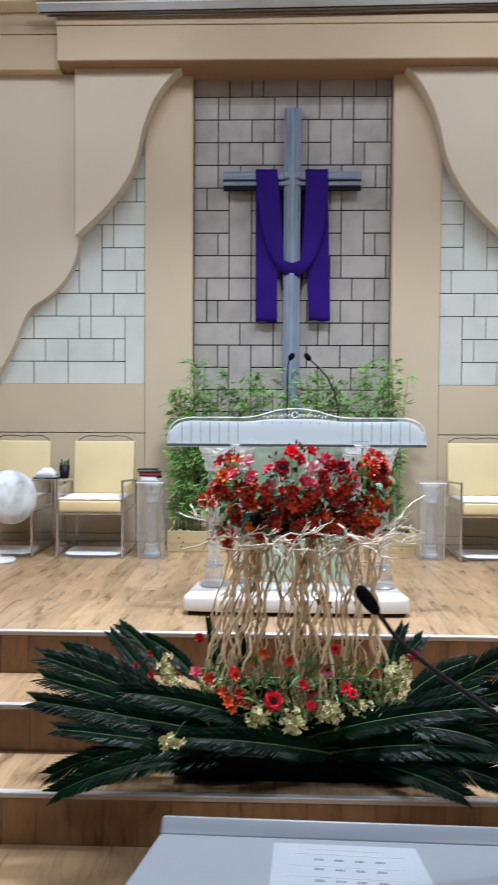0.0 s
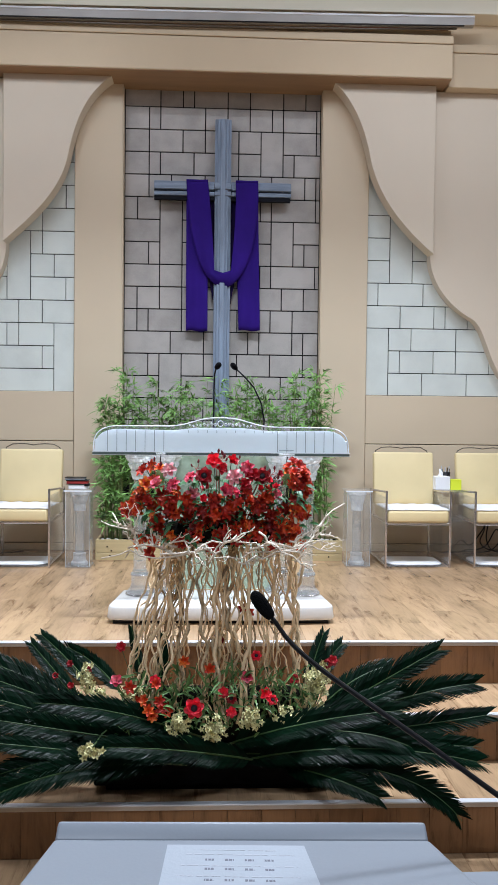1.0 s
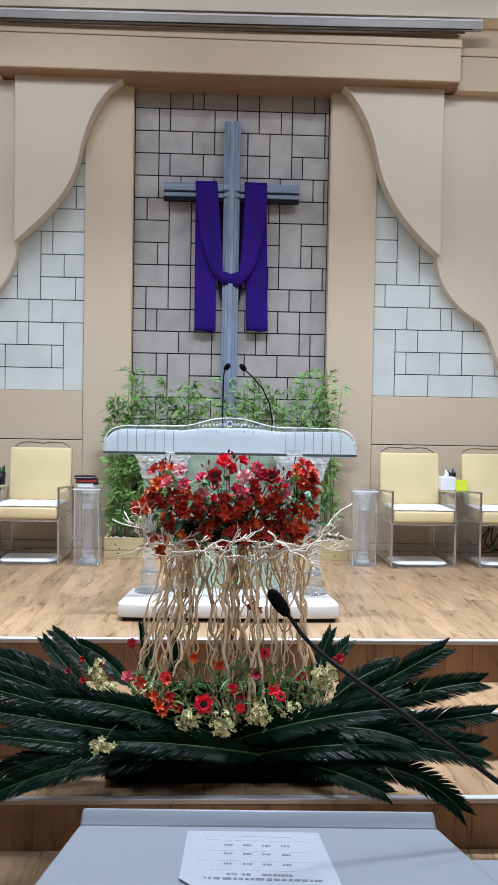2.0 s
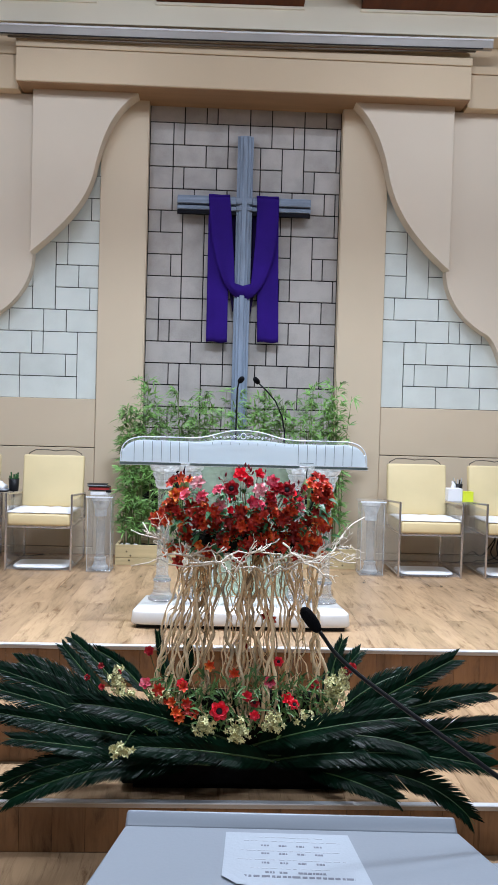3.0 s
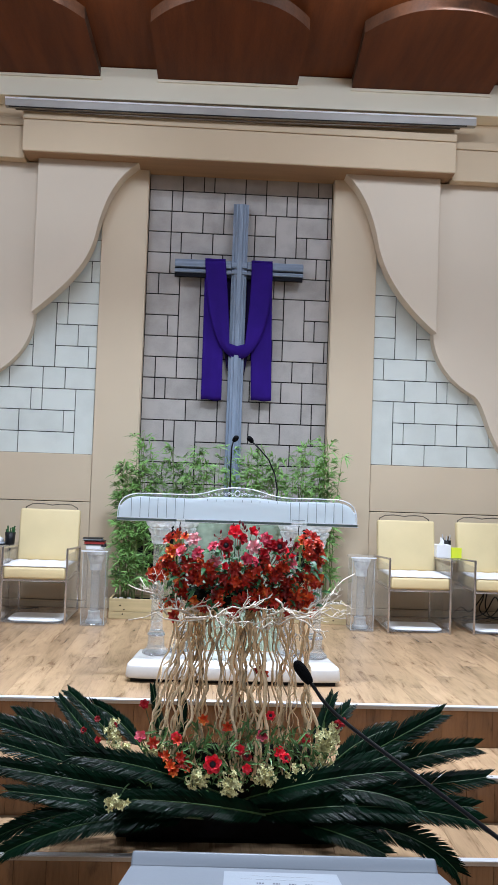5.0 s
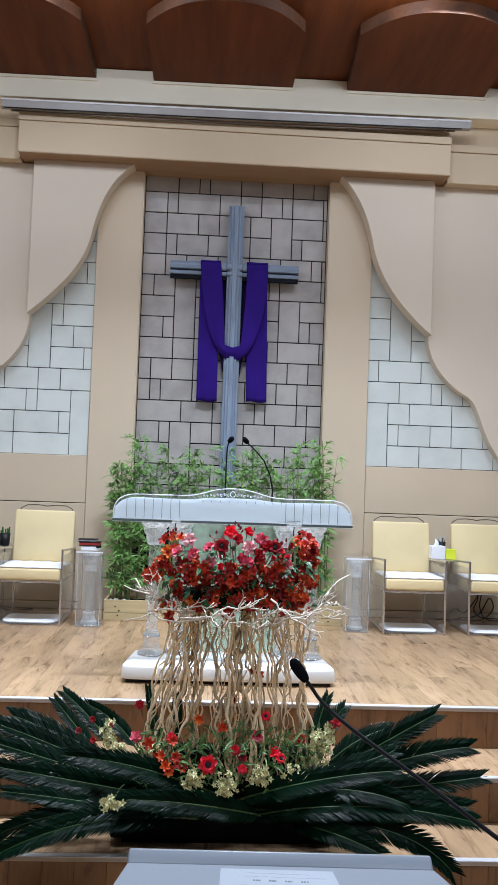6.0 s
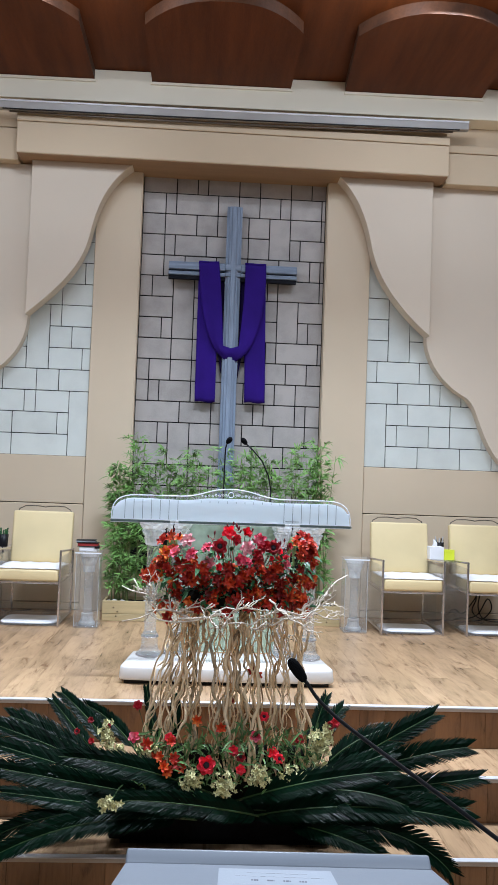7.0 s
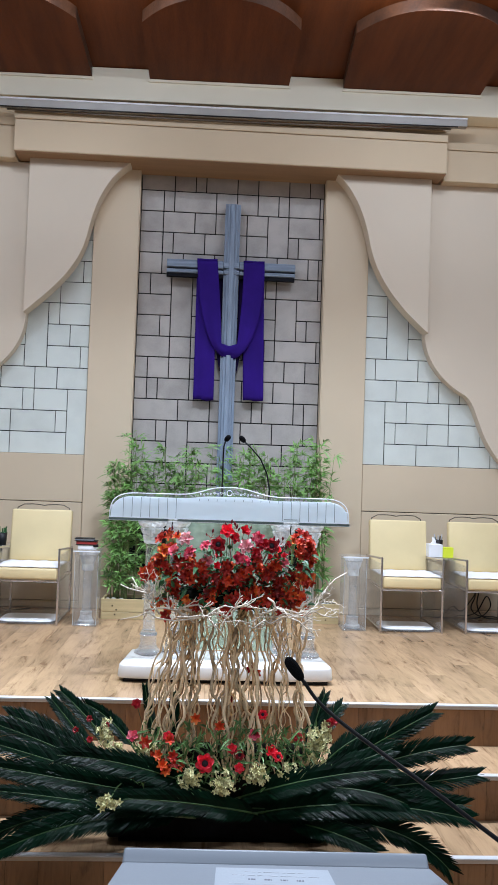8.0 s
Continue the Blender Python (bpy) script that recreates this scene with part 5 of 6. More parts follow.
BRANCHES = (
    ((-0.12, -0.60, 0.535), (-0.54, -0.46, 0.615)), ((-0.20, -0.62, 0.50), (-0.47, -0.52, 0.655)), ((-0.05, -0.66, 0.53), (-0.50, -0.56, 0.515)),
    ((-0.34, -0.58, 0.52), (-0.40, -0.62, 0.66)), ((-0.25, -0.66, 0.52), (0.06, -0.70, 0.60)), ((0.30, -0.60, 0.535), (-0.13, -0.69, 0.50)),
    ((0.02, -0.67, 0.49), (0.32, -0.66, 0.57)), ((0.08, -0.67, 0.56), (0.42, -0.62, 0.545)), ((0.22, -0.63, 0.535), (0.455, -0.50, 0.70)),
    ((0.24, -0.60, 0.57), (0.41, -0.56, 0.590)), ((0.10, -0.66, 0.61), (0.30, -0.68, 0.48)), ((0.26, -0.64, 0.50), (0.36, -0.62, 0.64)),
    ((-0.08, -0.68, 0.50), (0.02, -0.69, 0.60)), ((-0.40, -0.56, 0.53), (-0.12, -0.66, 0.585)),
)
rng = random.Random(23)
for p0, p1 in BRANCHES:
    bm = bmesh.new()
    branch(p0, p1, 0.0048, 1 if p1[0] > 0.43 else 0, rng, bm)
    part("branch", bm, M_BRANCH, arr, "pale bleached thorny branch", True)


# ---- blooms ----
def petals(n, length, width, cup, curl, ruffle, seed, layers=1):
    """A bloom facing +z: n cupped petals a layer."""
    rng = random.Random(seed)
    bm = bmesh.new()
    for lay in range(layers):
        k_len = 1 - 0.22 * lay
        tilt = cup + 0.42 * lay
        for i in range(n):
            a = math.tau * (i + 0.5 * lay) / n + rng.uniform(-0.12, 0.12)
            ca, sa = math.cos(a), math.sin(a)
            grid_ = []
            for u in range(5):
                t = u / 4
                w = width * k_len * math.sin(math.pi * (0.12 + 0.80 * t ** 0.8)) ** 0.7
                ang = tilt - curl * t
                r_ = length * k_len * t * math.cos(ang) + 0.002
                z = length * k_len * t * math.sin(ang) + 0.002 * lay
                row = []
                for v in range(-2, 3):
                    s_ = v / 2
                    rr = r_ - 0.15 * w * s_ * s_
                    zz = z + 0.30 * w * s_ * s_ + ruffle * rng.uniform(-1, 1) * t
                    row.append(bm.verts.new((rr * ca - w * s_ / 2 * sa, rr * sa + w * s_ / 2 * ca, zz)))
                grid_.append(row)
            for u in range(4):
                for v in range(4):
                    bm.faces.new((grid_[u][v], grid_[u][v + 1], grid_[u + 1][v + 1], grid_[u + 1][v]))
    return bm


def bloom_mesh(name, bm, mat_):
    return mesh_of(bm, name, mat_, True)


ANEMONE = [bloom_mesh("bloom", petals(6, 0.032, 0.036, 0.45, 0.35, 0.0030, 60 + i, 2), M_DARK_RED if i == 0 else M_RED) for i in range(3)]
EYE = mesh_of(lathe(((0.004, 0.004), (0.0105, 0.008), (0.011, 0.013), (0.007, 0.017), (0.001, 0.018)), 12), "eye", M_EYE, True)
# cupped blooms, some half shut, some wide open: two pink, two red, one dark red
RANUN = [bloom_mesh("bloom", petals(n, 0.036, w, cup, curl, 0.0055, 70 + i, lay), m) for i, (n, w, cup, curl, lay, m) in enumerate(((5, 0.036, 1.05, 0.50, 2, M_PINK), (5, 0.034, 0.85, 0.40, 2, M_RED), (5, 0.032, 1.15, 0.35, 2, M_RED), (6, 0.030, 0.75, 0.55, 2, M_PINK), (5, 0.035, 1.25, 0.70, 2, M_DARK_RED)))]
LILY = [bloom_mesh("bloom", petals(6, 0.036, 0.024, 1.20, 0.62, 0.0030, 80 + i, 1), M_ORANGE) for i in range(4)]
DEEP = [bloom_mesh("bloom", petals(6, 0.038, 0.024, 1.15, 0.75, 0.0050, 85 + i, 1), M_DEEP_ORANGE) for i in range(3)]
SMALL = [bloom_mesh("bloom", petals(5, 0.019, 0.0120, 0.65, 0.5, 0.0026, 90 + i, 1), M_PALE) for i in range(2)]
BUD = mesh_of(lathe(((0.001, 0), (0.006, 0.006), (0.008, 0.015), (0.005, 0.025), (0.001, 0.032)), 9), "bud", M_BUD, True)


def aim(p, d, size, rng):
    q = Vector(d).to_track_quat("Z", "Y").to_matrix().to_4x4()
    return Matrix.Translation(p) @ q @ pose(0, 0, 0, 0, 0, rng.uniform(0, 360)) @ Matrix.Diagonal((size, size, size, 1))


def bloom(me, p, d, size, rng, eye=False, label=""):
    ob = new("bloom", me)
    ob.parent = arr
    ob.matrix_basis = aim(p, d, size, rng)
    if label:
        tagged(ob, label)
    if eye:
        e = new("eye", EYE)
        e.parent = ob
    return ob


def stem(p0, p1, r_=0.0016, mat_=None):
    p0, p1 = Vector(p0), Vector(p1)
    m = (p0 + p1) / 2 + Vector((rng.uniform(-0.01, 0.01), rng.uniform(-0.01, 0.01), 0.006))
    part("stem", tube([p0, m, p1], r_, 5), mat_ or M_RACHIS, arr)


rng = random.Random(77)
heart = Vector((-0.03, -0.46, 0.56))
# sprays of orange trumpets: x, z of each spray
SPRAYS = ((-0.329, 0.832), (-0.345, 0.775), (-0.366, 0.734), (-0.376, 0.692), (-0.320, 0.700), (-0.245, 0.731), (-0.209, 0.667), (-0.171, 0.697), (-0.275, 0.650), (-0.097, 0.658), (-0.051, 0.720), (-0.002, 0.709),
          (0.058, 0.723), (0.100, 0.705), (0.143, 0.726), (0.261, 0.838), (0.251, 0.789), (0.299, 0.803), (0.296, 0.754), (0.291, 0.682), (0.243, 0.668), (0.196, 0.618), (0.269, 0.613), (-0.252, 0.606), (-0.310, 0.560),
          (0.259, 0.560), (-0.025, 0.667), (-0.209, 0.727), (-0.130, 0.610), (0.060, 0.650), (0.150, 0.650), (-0.06, 0.595), (0.02, 0.60), (0.10, 0.60), (-0.19, 0.585), (0.16, 0.585))
for x, z in SPRAYS:
    edge = abs(x + 0.03) / 0.37
    y = -0.60 + 0.10 * edge ** 2
    root = Vector((x * 0.6, -0.47, 0.56))
    for k in range(rng.randint(5, 7)):
        p = Vector((x + rng.gauss(0, 0.020), y + rng.uniform(-0.02, 0.05), z + rng.gauss(0, 0.018)))
        d = Vector(((x + 0.03) * 1.6 + rng.uniform(-0.8, 0.8), -0.75 + rng.uniform(-0.35, 0.35), (z - 0.64) * 3 + rng.uniform(-0.4, 0.6)))
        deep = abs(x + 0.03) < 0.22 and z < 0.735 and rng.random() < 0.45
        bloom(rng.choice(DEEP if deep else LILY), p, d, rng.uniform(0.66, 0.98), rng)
        if k == 0:
            stem(root, p)
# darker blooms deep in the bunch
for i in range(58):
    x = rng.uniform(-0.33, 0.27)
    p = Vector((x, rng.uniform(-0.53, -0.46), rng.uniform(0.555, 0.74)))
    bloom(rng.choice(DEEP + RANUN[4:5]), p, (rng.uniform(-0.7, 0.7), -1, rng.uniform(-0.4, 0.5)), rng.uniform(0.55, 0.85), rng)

# single blooms above: x, z and kind (0 red, 1 pink, 2 dark-eyed, 3 small red)
TOPS = ((-0.062, 0.878, 0), (0.004, 0.878, 0), (-0.040, 0.852, 0), (0.091, 0.821, 0), (0.125, 0.822, 2), (0.018, 0.818, 1), (0.056, 0.783, 0), (-0.083, 0.779, 0), (0.188, 0.830, 3), (0.183, 0.775, 3), (-0.101, 0.822, 2),
        (-0.237, 0.842, 1), (-0.281, 0.782, 1), (-0.152, 0.813, 1), (-0.216, 0.785, 1), (-0.020, 0.769, 1), (0.014, 0.755, 1), (0.179, 0.745, 1), (0.070, 0.856, 1), (-0.145, 0.753, 1), (-0.110, 0.735, 3), (0.112, 0.770, 3), (0.150, 0.800, 3))
for x, z, kind in TOPS:
    p = Vector((x, -0.58 - 0.03 * rng.random(), z))
    d = Vector((x * 1.5 + rng.uniform(-0.8, 0.8), -0.75, rng.uniform(-0.1, 1.1)))
    stem(heart + Vector((x * 0.5, 0, 0.02)), p)
    if kind == 2:
        bloom(ANEMONE[0], p, Vector((rng.uniform(-0.15, 0.15), -1, 0.25)), 1.05, rng, True, "dark red anemone bloom with a black eye")
    elif kind == 0:
        bloom(rng.choice((RANUN[1], RANUN[2], RANUN[2], RANUN[4])), p, d, rng.uniform(0.82, 1.05), rng)
    elif kind == 3:
        bloom(RANUN[2], p, d, rng.uniform(0.52, 0.66), rng)
    else:
        bloom(rng.choice((RANUN[0], RANUN[3])), p, d, rng.uniform(0.74, 0.98), rng)
for x, z in ((-0.042, 0.922), (-0.030, 0.912), (-0.123, 0.880), (0.039, 0.900), (-0.295, 0.888), (0.134, 0.855), (0.172, 0.856), (0.160, 0.842), (0.190, 0.818), (0.065, 0.872)):
    fork = Vector((x - 0.01, -0.55, z - 0.035))
    stem(heart + Vector((x * 0.6, 0, 0.08)), fork, 0.0016, M_BOOK_RED)
    for dx, dz in ((0.0, 0.0), (-0.022, -0.014), (0.018, -0.022)):
        p = Vector((x + dx + rng.uniform(-0.006, 0.006), -0.55, z + dz - 0.012))
        stem(fork, p, 0.0012, M_BOOK_RED)
        ob = new("bud", BUD)
        ob.parent = arr
        ob.matrix_basis = aim(p, (dx * 20 + rng.uniform(-0.3, 0.3), -0.2, 1), rng.uniform(0.45, 0.75), rng)

leaves = []
for i in range(460):
    a = rng.uniform(0, math.tau)
    x = -0.03 + 0.36 * math.cos(a) * rng.uniform(0.2, 1.0)
    z = rng.uniform(0.56, 0.815 - 0.05 * abs(x + 0.03))
    y = -0.46 - 0.15 * rng.random()
    leaves.append(((x, y, z), (x * 1.5 + rng.uniform(-0.7, 0.7), -0.6 + rng.uniform(-0.4, 0.4), rng.uniform(-0.3, 0.9)), (rng.uniform(-0.5, 0.5), -0.5, 1), rng.uniform(0.03, 0.065), rng.uniform(0.012, 0.024), rng.uniform(0.1, 0.6)))
part_leaves = new("foliage", leaf_mesh("foliage", leaves, M_LEAF))
part_leaves.parent = arr
leaves = []
for i in range(760):
    x = rng.uniform(-0.40, 0.36)
    leaves.append(((x, rng.uniform(-0.80, -0.58), rng.uniform(-0.15, 0.07)), (rng.uniform(-0.5, 0.5), rng.uniform(-0.8, 0.1), rng.uniform(0.2, 1.0)), (rng.uniform(-0.5, 0.5), -0.5, 0.6), rng.uniform(0.04, 0.095), rng.uniform(0.006, 0.014), rng.uniform(0.1, 0.6)))
foliage = new("foliage", leaf_mesh("foliage", leaves, M_YOUNG_LEAF))
foliage.parent = arr

# blooms at the foot of the vines
FOOT = ((-0.129, -0.021, 2, -0.80), (0.162, 0.0, 6, -0.78), (0.135, 0.015, 1, -0.76), (-0.02, 0.02, 6, -0.75), (0.01, 0.0, 6, -0.76), (0.01, -0.045, 6, -0.78), (0.07, 0.06, 3, -0.70), (0.245, 0.065, 6, -0.74), (0.11, 0.12, 6, -0.62), (-0.17, 0.11, 7, -0.66), (-0.07, 0.085, 7, -0.68), (-0.03, 0.16, 6, -0.55), (-0.42, 0.06, 3, -0.74), (-0.28, 0.05, 6, -0.70), (0.37, 0.115, 6, -0.72), (0.395, 0.13, 6, -0.72), (-0.60, 0.115, 6, -0.70), (-0.65, 0.075, 6, -0.72), (-0.59, 0.045, 6, -0.74), (-0.42, 0.15, 6, -0.60), (-0.53, 0.09, 6, -0.70), (0.06, 0.28, 7, -0.52), (0.08, 0.265, 7, -0.52))
for x, z, kind, y in FOOT:
    p = Vector((x, y, z))
    d = Vector((x * 0.4 + rng.uniform(-0.2, 0.2), -1, rng.uniform(0.25, 0.7)))
    stem((x * 0.85, max(y + 0.10, -0.62), -0.12), p)
    if kind == 2:
        bloom(ANEMONE[1], p, Vector((0.05, -1, 0.25)), 1.15, rng, True, "red anemone bloom with a black eye")
    elif kind == 6:
        bloom(ANEMONE[rng.choice((0, 2)) if x > -0.5 else 0], p, d, 0.64 if x > -0.5 else 0.42, rng, rng.random() < 0.4)
    elif kind == 7:
        bloom(LILY[1], p, d, 0.74, rng)
    else:
        bloom(RANUN[0 if kind == 3 else 1], p, d, 0.75, rng)
for i in range(13):
    p = Vector((-0.30 + rng.uniform(-0.075, 0.075), -0.78 + rng.uniform(-0.03, 0.03), 0.0 + rng.uniform(-0.055, 0.06)))
    stem((-0.28, -0.66, -0.12), p)
    bloom(rng.choice(LILY + DEEP), p, (rng.uniform(-0.8, 0.8), -1, rng.uniform(-0.1, 0.9)), 0.72, rng)


def cluster(c, rx, rz, n, seed):
    rng2 = random.Random(seed)
    for i in range(n):
        a, b = rng2.uniform(0, math.tau), rng2.uniform(-1, 1)
        r_ = math.sqrt(1 - b * b)
        d = Vector((r_ * math.cos(a), -abs(r_ * math.sin(a)) - 0.15, b))
        k_ = rng2.uniform(0.15, 1.3)
        p = Vector((c[0] + d.x * rx * k_, c[1] + d.y * min(rx, rz) * k_, c[2] + d.z * rz * k_))
        bloom(rng2.choice(SMALL), p, Vector((d.x * 0.5 + rng2.uniform(-0.9, 0.9), -0.5 + rng2.uniform(-0.5, 0.4), 0.5 + rng2.uniform(-0.9, 0.6))), rng2.uniform(0.42, 0.76), rng2)
    stem((c[0] * 0.9, -0.64, -0.14), (c[0], c[1], c[2]), 0.003)


for i, (c, rx, rz, n) in enumerate((((-0.185, -0.80, -0.075), 0.052, 0.035, 26), ((-0.055, -0.81, -0.09), 0.050, 0.042, 28), ((0.085, -0.80, -0.062), 0.046, 0.036, 24), ((0.215, -0.79, -0.055), 0.046, 0.032, 22), ((0.325, -0.74, 0.03), 0.042, 0.095, 42), ((0.355, -0.72, 0.08), 0.03, 0.06, 18), ((-0.53, -0.76, 0.08), 0.034, 0.062, 22), ((-0.48, -0.76, 0.02), 0.035, 0.035, 14), ((-0.488, -0.92, -0.125), 0.046, 0.028, 16), ((-0.36, -0.74, 0.02), 0.04, 0.035, 12))):
    cluster(c, rx * 0.85, rz * 0.90, int(n * 2.5), 500 + i)

# ---- lectern in the hall ----
lectern = thing("lectern", "pale grey laminate lectern with a raised far lip", "lectern")
LX0, LX1 = -0.293, 0.239
# the top widens towards the reader
bm = box(LX0, LX1, -3.06, -2.6395, 0.438, 0.456)
for v in bm.verts:
    if v.co.y < -2.9:
        v.co.x += -0.080 if v.co.x < 0 else 0.138
bmesh.ops.bevel(bm, geom=bm.edges[:], offset=0.004, segments=2, affect="EDGES", profile=0.5)
part("top", bm, M_GREY_TOP, lectern)
lip = part("lip", box(LX0 - 0.001, LX1 + 0.001, -0.0065, 0.0065, 0.0, 0.031, 0.005, 3), M_GREY_TOP, lectern, smooth=True)
lip.matrix_basis = pose(0, -2.6335, 0.446, -56, 0, 0)
for x in (LX0 + 0.02, LX1 - 0.04):
    part("side", box(x, x + 0.02, -3.0, -2.66, HALL_Z, 0.4375, 0.002), M_GREY_TOP, lectern)
part("front", box(LX0 + 0.041, LX1 - 0.041, -2.69, -2.672, HALL_Z + 0.05, 0.4375, 0.002), M_GREY_TOP, lectern)
part("shelf", box(LX0 + 0.041, LX1 - 0.041, -2.99, -2.692, 0.15, 0.168, 0.002), M_GREY_TOP, lectern)

sheet = thing("paper_sheet", "white printed sheet lying on the lectern", "paper")
NI, NJ = 10, 8


def sheet_point(u, v):
    """A point of the sheet, u across and v from its far edge to the near one; it lies a little askew and lifts at a near corner."""
    far, near = Vector((-0.132, -2.6560)).lerp(Vector((0.0590, -2.6580)), u), Vector((-0.1365, -2.8000)).lerp(Vector((0.0790, -2.8060)), u)
    p = far.lerp(near, v)
    lift = 0.004 * max(0.0, 1 - u * 6) * v ** 4
    return (p.x, p.y, 0.4570 + lift)


bm = bmesh.new()
g = [[bm.verts.new(sheet_point(i / NI, j_ / NJ)) for i in range(NI + 1)] for j_ in range(NJ + 1)]
h = [[bm.verts.new((v.co.x, v.co.y, v.co.z - 0.0004)) for v in r_] for r_ in g]
for j_ in range(NJ):
    for i in range(NI):
        if (i, j_) == (0, NJ - 1):
            bm.faces.new((g[j_][0], g[j_][1], g[j_ + 1][1]))
            bm.faces.new((h[j_][0], h[j_ + 1][1], h[j_][1]))
            continue
        bm.faces.new((g[j_][i], g[j_][i + 1], g[j_ + 1][i + 1], g[j_ + 1][i]))
        bm.faces.new((h[j_][i], h[j_ + 1][i], h[j_ + 1][i + 1], h[j_][i + 1]))
bmesh.ops.delete(bm, geom=[v for v in bm.verts if not v.link_faces], context="VERTS")
part("sheet", bm, M_PAPER, sheet)
rng = random.Random(9)


def print_row(y, start, end, widths, hgt, space, mat_, slope=-0.03):
    x = start
    while x < end:
        w = rng.uniform(*widths)
        dy = slope * (x + 0.05) - 0.010
        part("print_bar", box(x, min(x + w, end), y + dy - hgt, y + dy, 0.4571, 0.4573), mat_, sheet)
        x += w + space * rng.uniform(0.6, 1.4)


for y, x0, x1 in ((-2.659, -0.085, 0.020), (-2.6705, -0.104, 0.043), (-2.6985, -0.110, 0.046), (-2.7235, -0.115, 0.048), (-2.7465, -0.095, 0.020)):
    print_row(y, x0, x1, (0.005, 0.016), 0.0022, 0.0035, M_PRINT)
for y in (-2.683, -2.7055, -2.731):
    for k in range(4):
        print_row(y, -0.078 + 0.0268 * k, -0.066 + 0.0268 * k, (0.002, 0.005), 0.0042, 0.0012, M_INK)
for x0, x1 in ((-0.0735, -0.060), (-0.053, -0.041), (-0.026, 0.014)):
    print_row(-2.7560, x0, x1, (0.003, 0.007), 0.0046, 0.0012, M_INK)
print_row(-2.7665, -0.114, 0.054, (0.004, 0.012), 0.0048, 0.0022, M_INK)

# both lie a little askew in the hall
for ob in (lectern, sheet):
    ob.matrix_basis = pose(-0.026, -2.63, 0, 0, 0, -1.7) @ Matrix.Translation((0.026, 2.63, 0))

# low grey table beside the lectern
table = thing("side_desk", "pale grey low desk beside the lectern", "desk")
part("top", box(0.312, 0.95, -3.25, -2.56, 0.342, 0.360, 0.003), M_GREY_TOP, table)
for x in (0.36, 0.915):
    part("panel", box(x, x + 0.018, -3.23, -2.82, HALL_Z, 0.3415, 0.002), M_GREY_TOP, table)

# ---- microphone on a boom beside the lectern ----
mic = thing("boom_microphone", "black gooseneck microphone with a foam windscreen on a floor stand", "microphone")
neck = [(0.0150, -2.5595, 0.7555), (0.022, -2.560, 0.747)] + bezier((0.030, -2.562, 0.736), (0.060, -2.58, 0.690), (0.16, -2.60, 0.640), (0.32, -2.64, 0.530), 20) + [(0.32, -2.64, 0.530), (0.40, -2.665, 0.478), (0.52, -2.70, 0.40)]
part("neck", tube(neck, [0.0034 + 0.0009 * k / len(neck) for k in range(len(neck))], 10), M_BLACK, mic, smooth=True)
a, b = Vector((0.0165, -2.5598, 0.7532)), Vector((-0.018, -2.555, 0.798))
d = (b - a).normalized()
prof = ((0.0, 0.0058), (0.005, 0.0082), (0.014, 0.0102), (0.025, 0.0108), (0.036, 0.0104), (0.043, 0.0083), (0.047, 0.0047), (0.0485, 0.001))
part("windscreen", tube([a + d * t for t, _ in prof], [r_ for _, r_ in prof], 16), M_FOAM, mic, "black foam windscreen", True)
part("stand_pole", tube([(0.52, -2.70, 0.41), (0.53, -2.705, HALL_Z + 0.02)], 0.011, 10), M_BLACK, mic)
part("stand_base", lathe(((0.13, 0), (0.13, 0.015), (0.03, 0.03), (0.014, 0.05)), 28, (0.53, -2.705, HALL_Z)), M_BLACK, mic, smooth=True)

# ---- blocks of the walls ----
PIECE_MESH = {}


def block(parent, mat_, x0, x1, z0, z1, y):
    """One wall block, its face at y, with a soft arris; alike blocks share a mesh."""
    w, h = round(x1 - x0, 3), round(z1 - z0, 3)
    key = (mat_.name, w, h)
    if key not in PIECE_MESH:
        PIECE_MESH[key] = mesh_of(box(0, w, 0, 0.014, 0, h, 0.0015), "block", mat_)
    ob = new("block", PIECE_MESH[key])
    ob.location = (x0, y + random.uniform(-0.0008, 0.0008), z0)
    ob.parent = parent


def course_blocks(parent, mat_, rows, talls, x_ref, z_top, unit, height, x_lo, x_hi, y, gap=0.0085):
    """Blocks by courses from the top: each row marks with | the units where a block starts."""
    taken = {}
    for r0, c0, nr, nc in talls:
        for r_ in range(r0, r0 + nr):
            taken[r_] = taken.get(r_, []) + [(c0, c0 + nc)]
        a, b = max(x_lo, x_ref + c0 * unit), min(x_hi, x_ref + (c0 + nc) * unit)
        if b - a > 0.02:
            block(parent, mat_, a + gap / 2, b - gap / 2, z_top - (r0 + nr) * height + gap / 2, z_top - r0 * height - gap / 2, y)
    for r_, row in enumerate(rows):
        cuts = sorted({x_lo, x_hi} | {x_ref + i * unit for i, ch in enumerate(row) if ch == "|" and x_lo + 0.02 < x_ref + i * unit < x_hi - 0.02})
        for a, b in zip(cuts, cuts[1:]):
            mid = ((a + b) / 2 - x_ref) / unit
            if any(p < mid < q for p, q in taken.get(r_, [])):
                continue
            block(parent, mat_, a + gap / 2, b - gap / 2, z_top - (r_ + 1) * height + gap / 2, z_top - r_ * height - gap / 2, y)


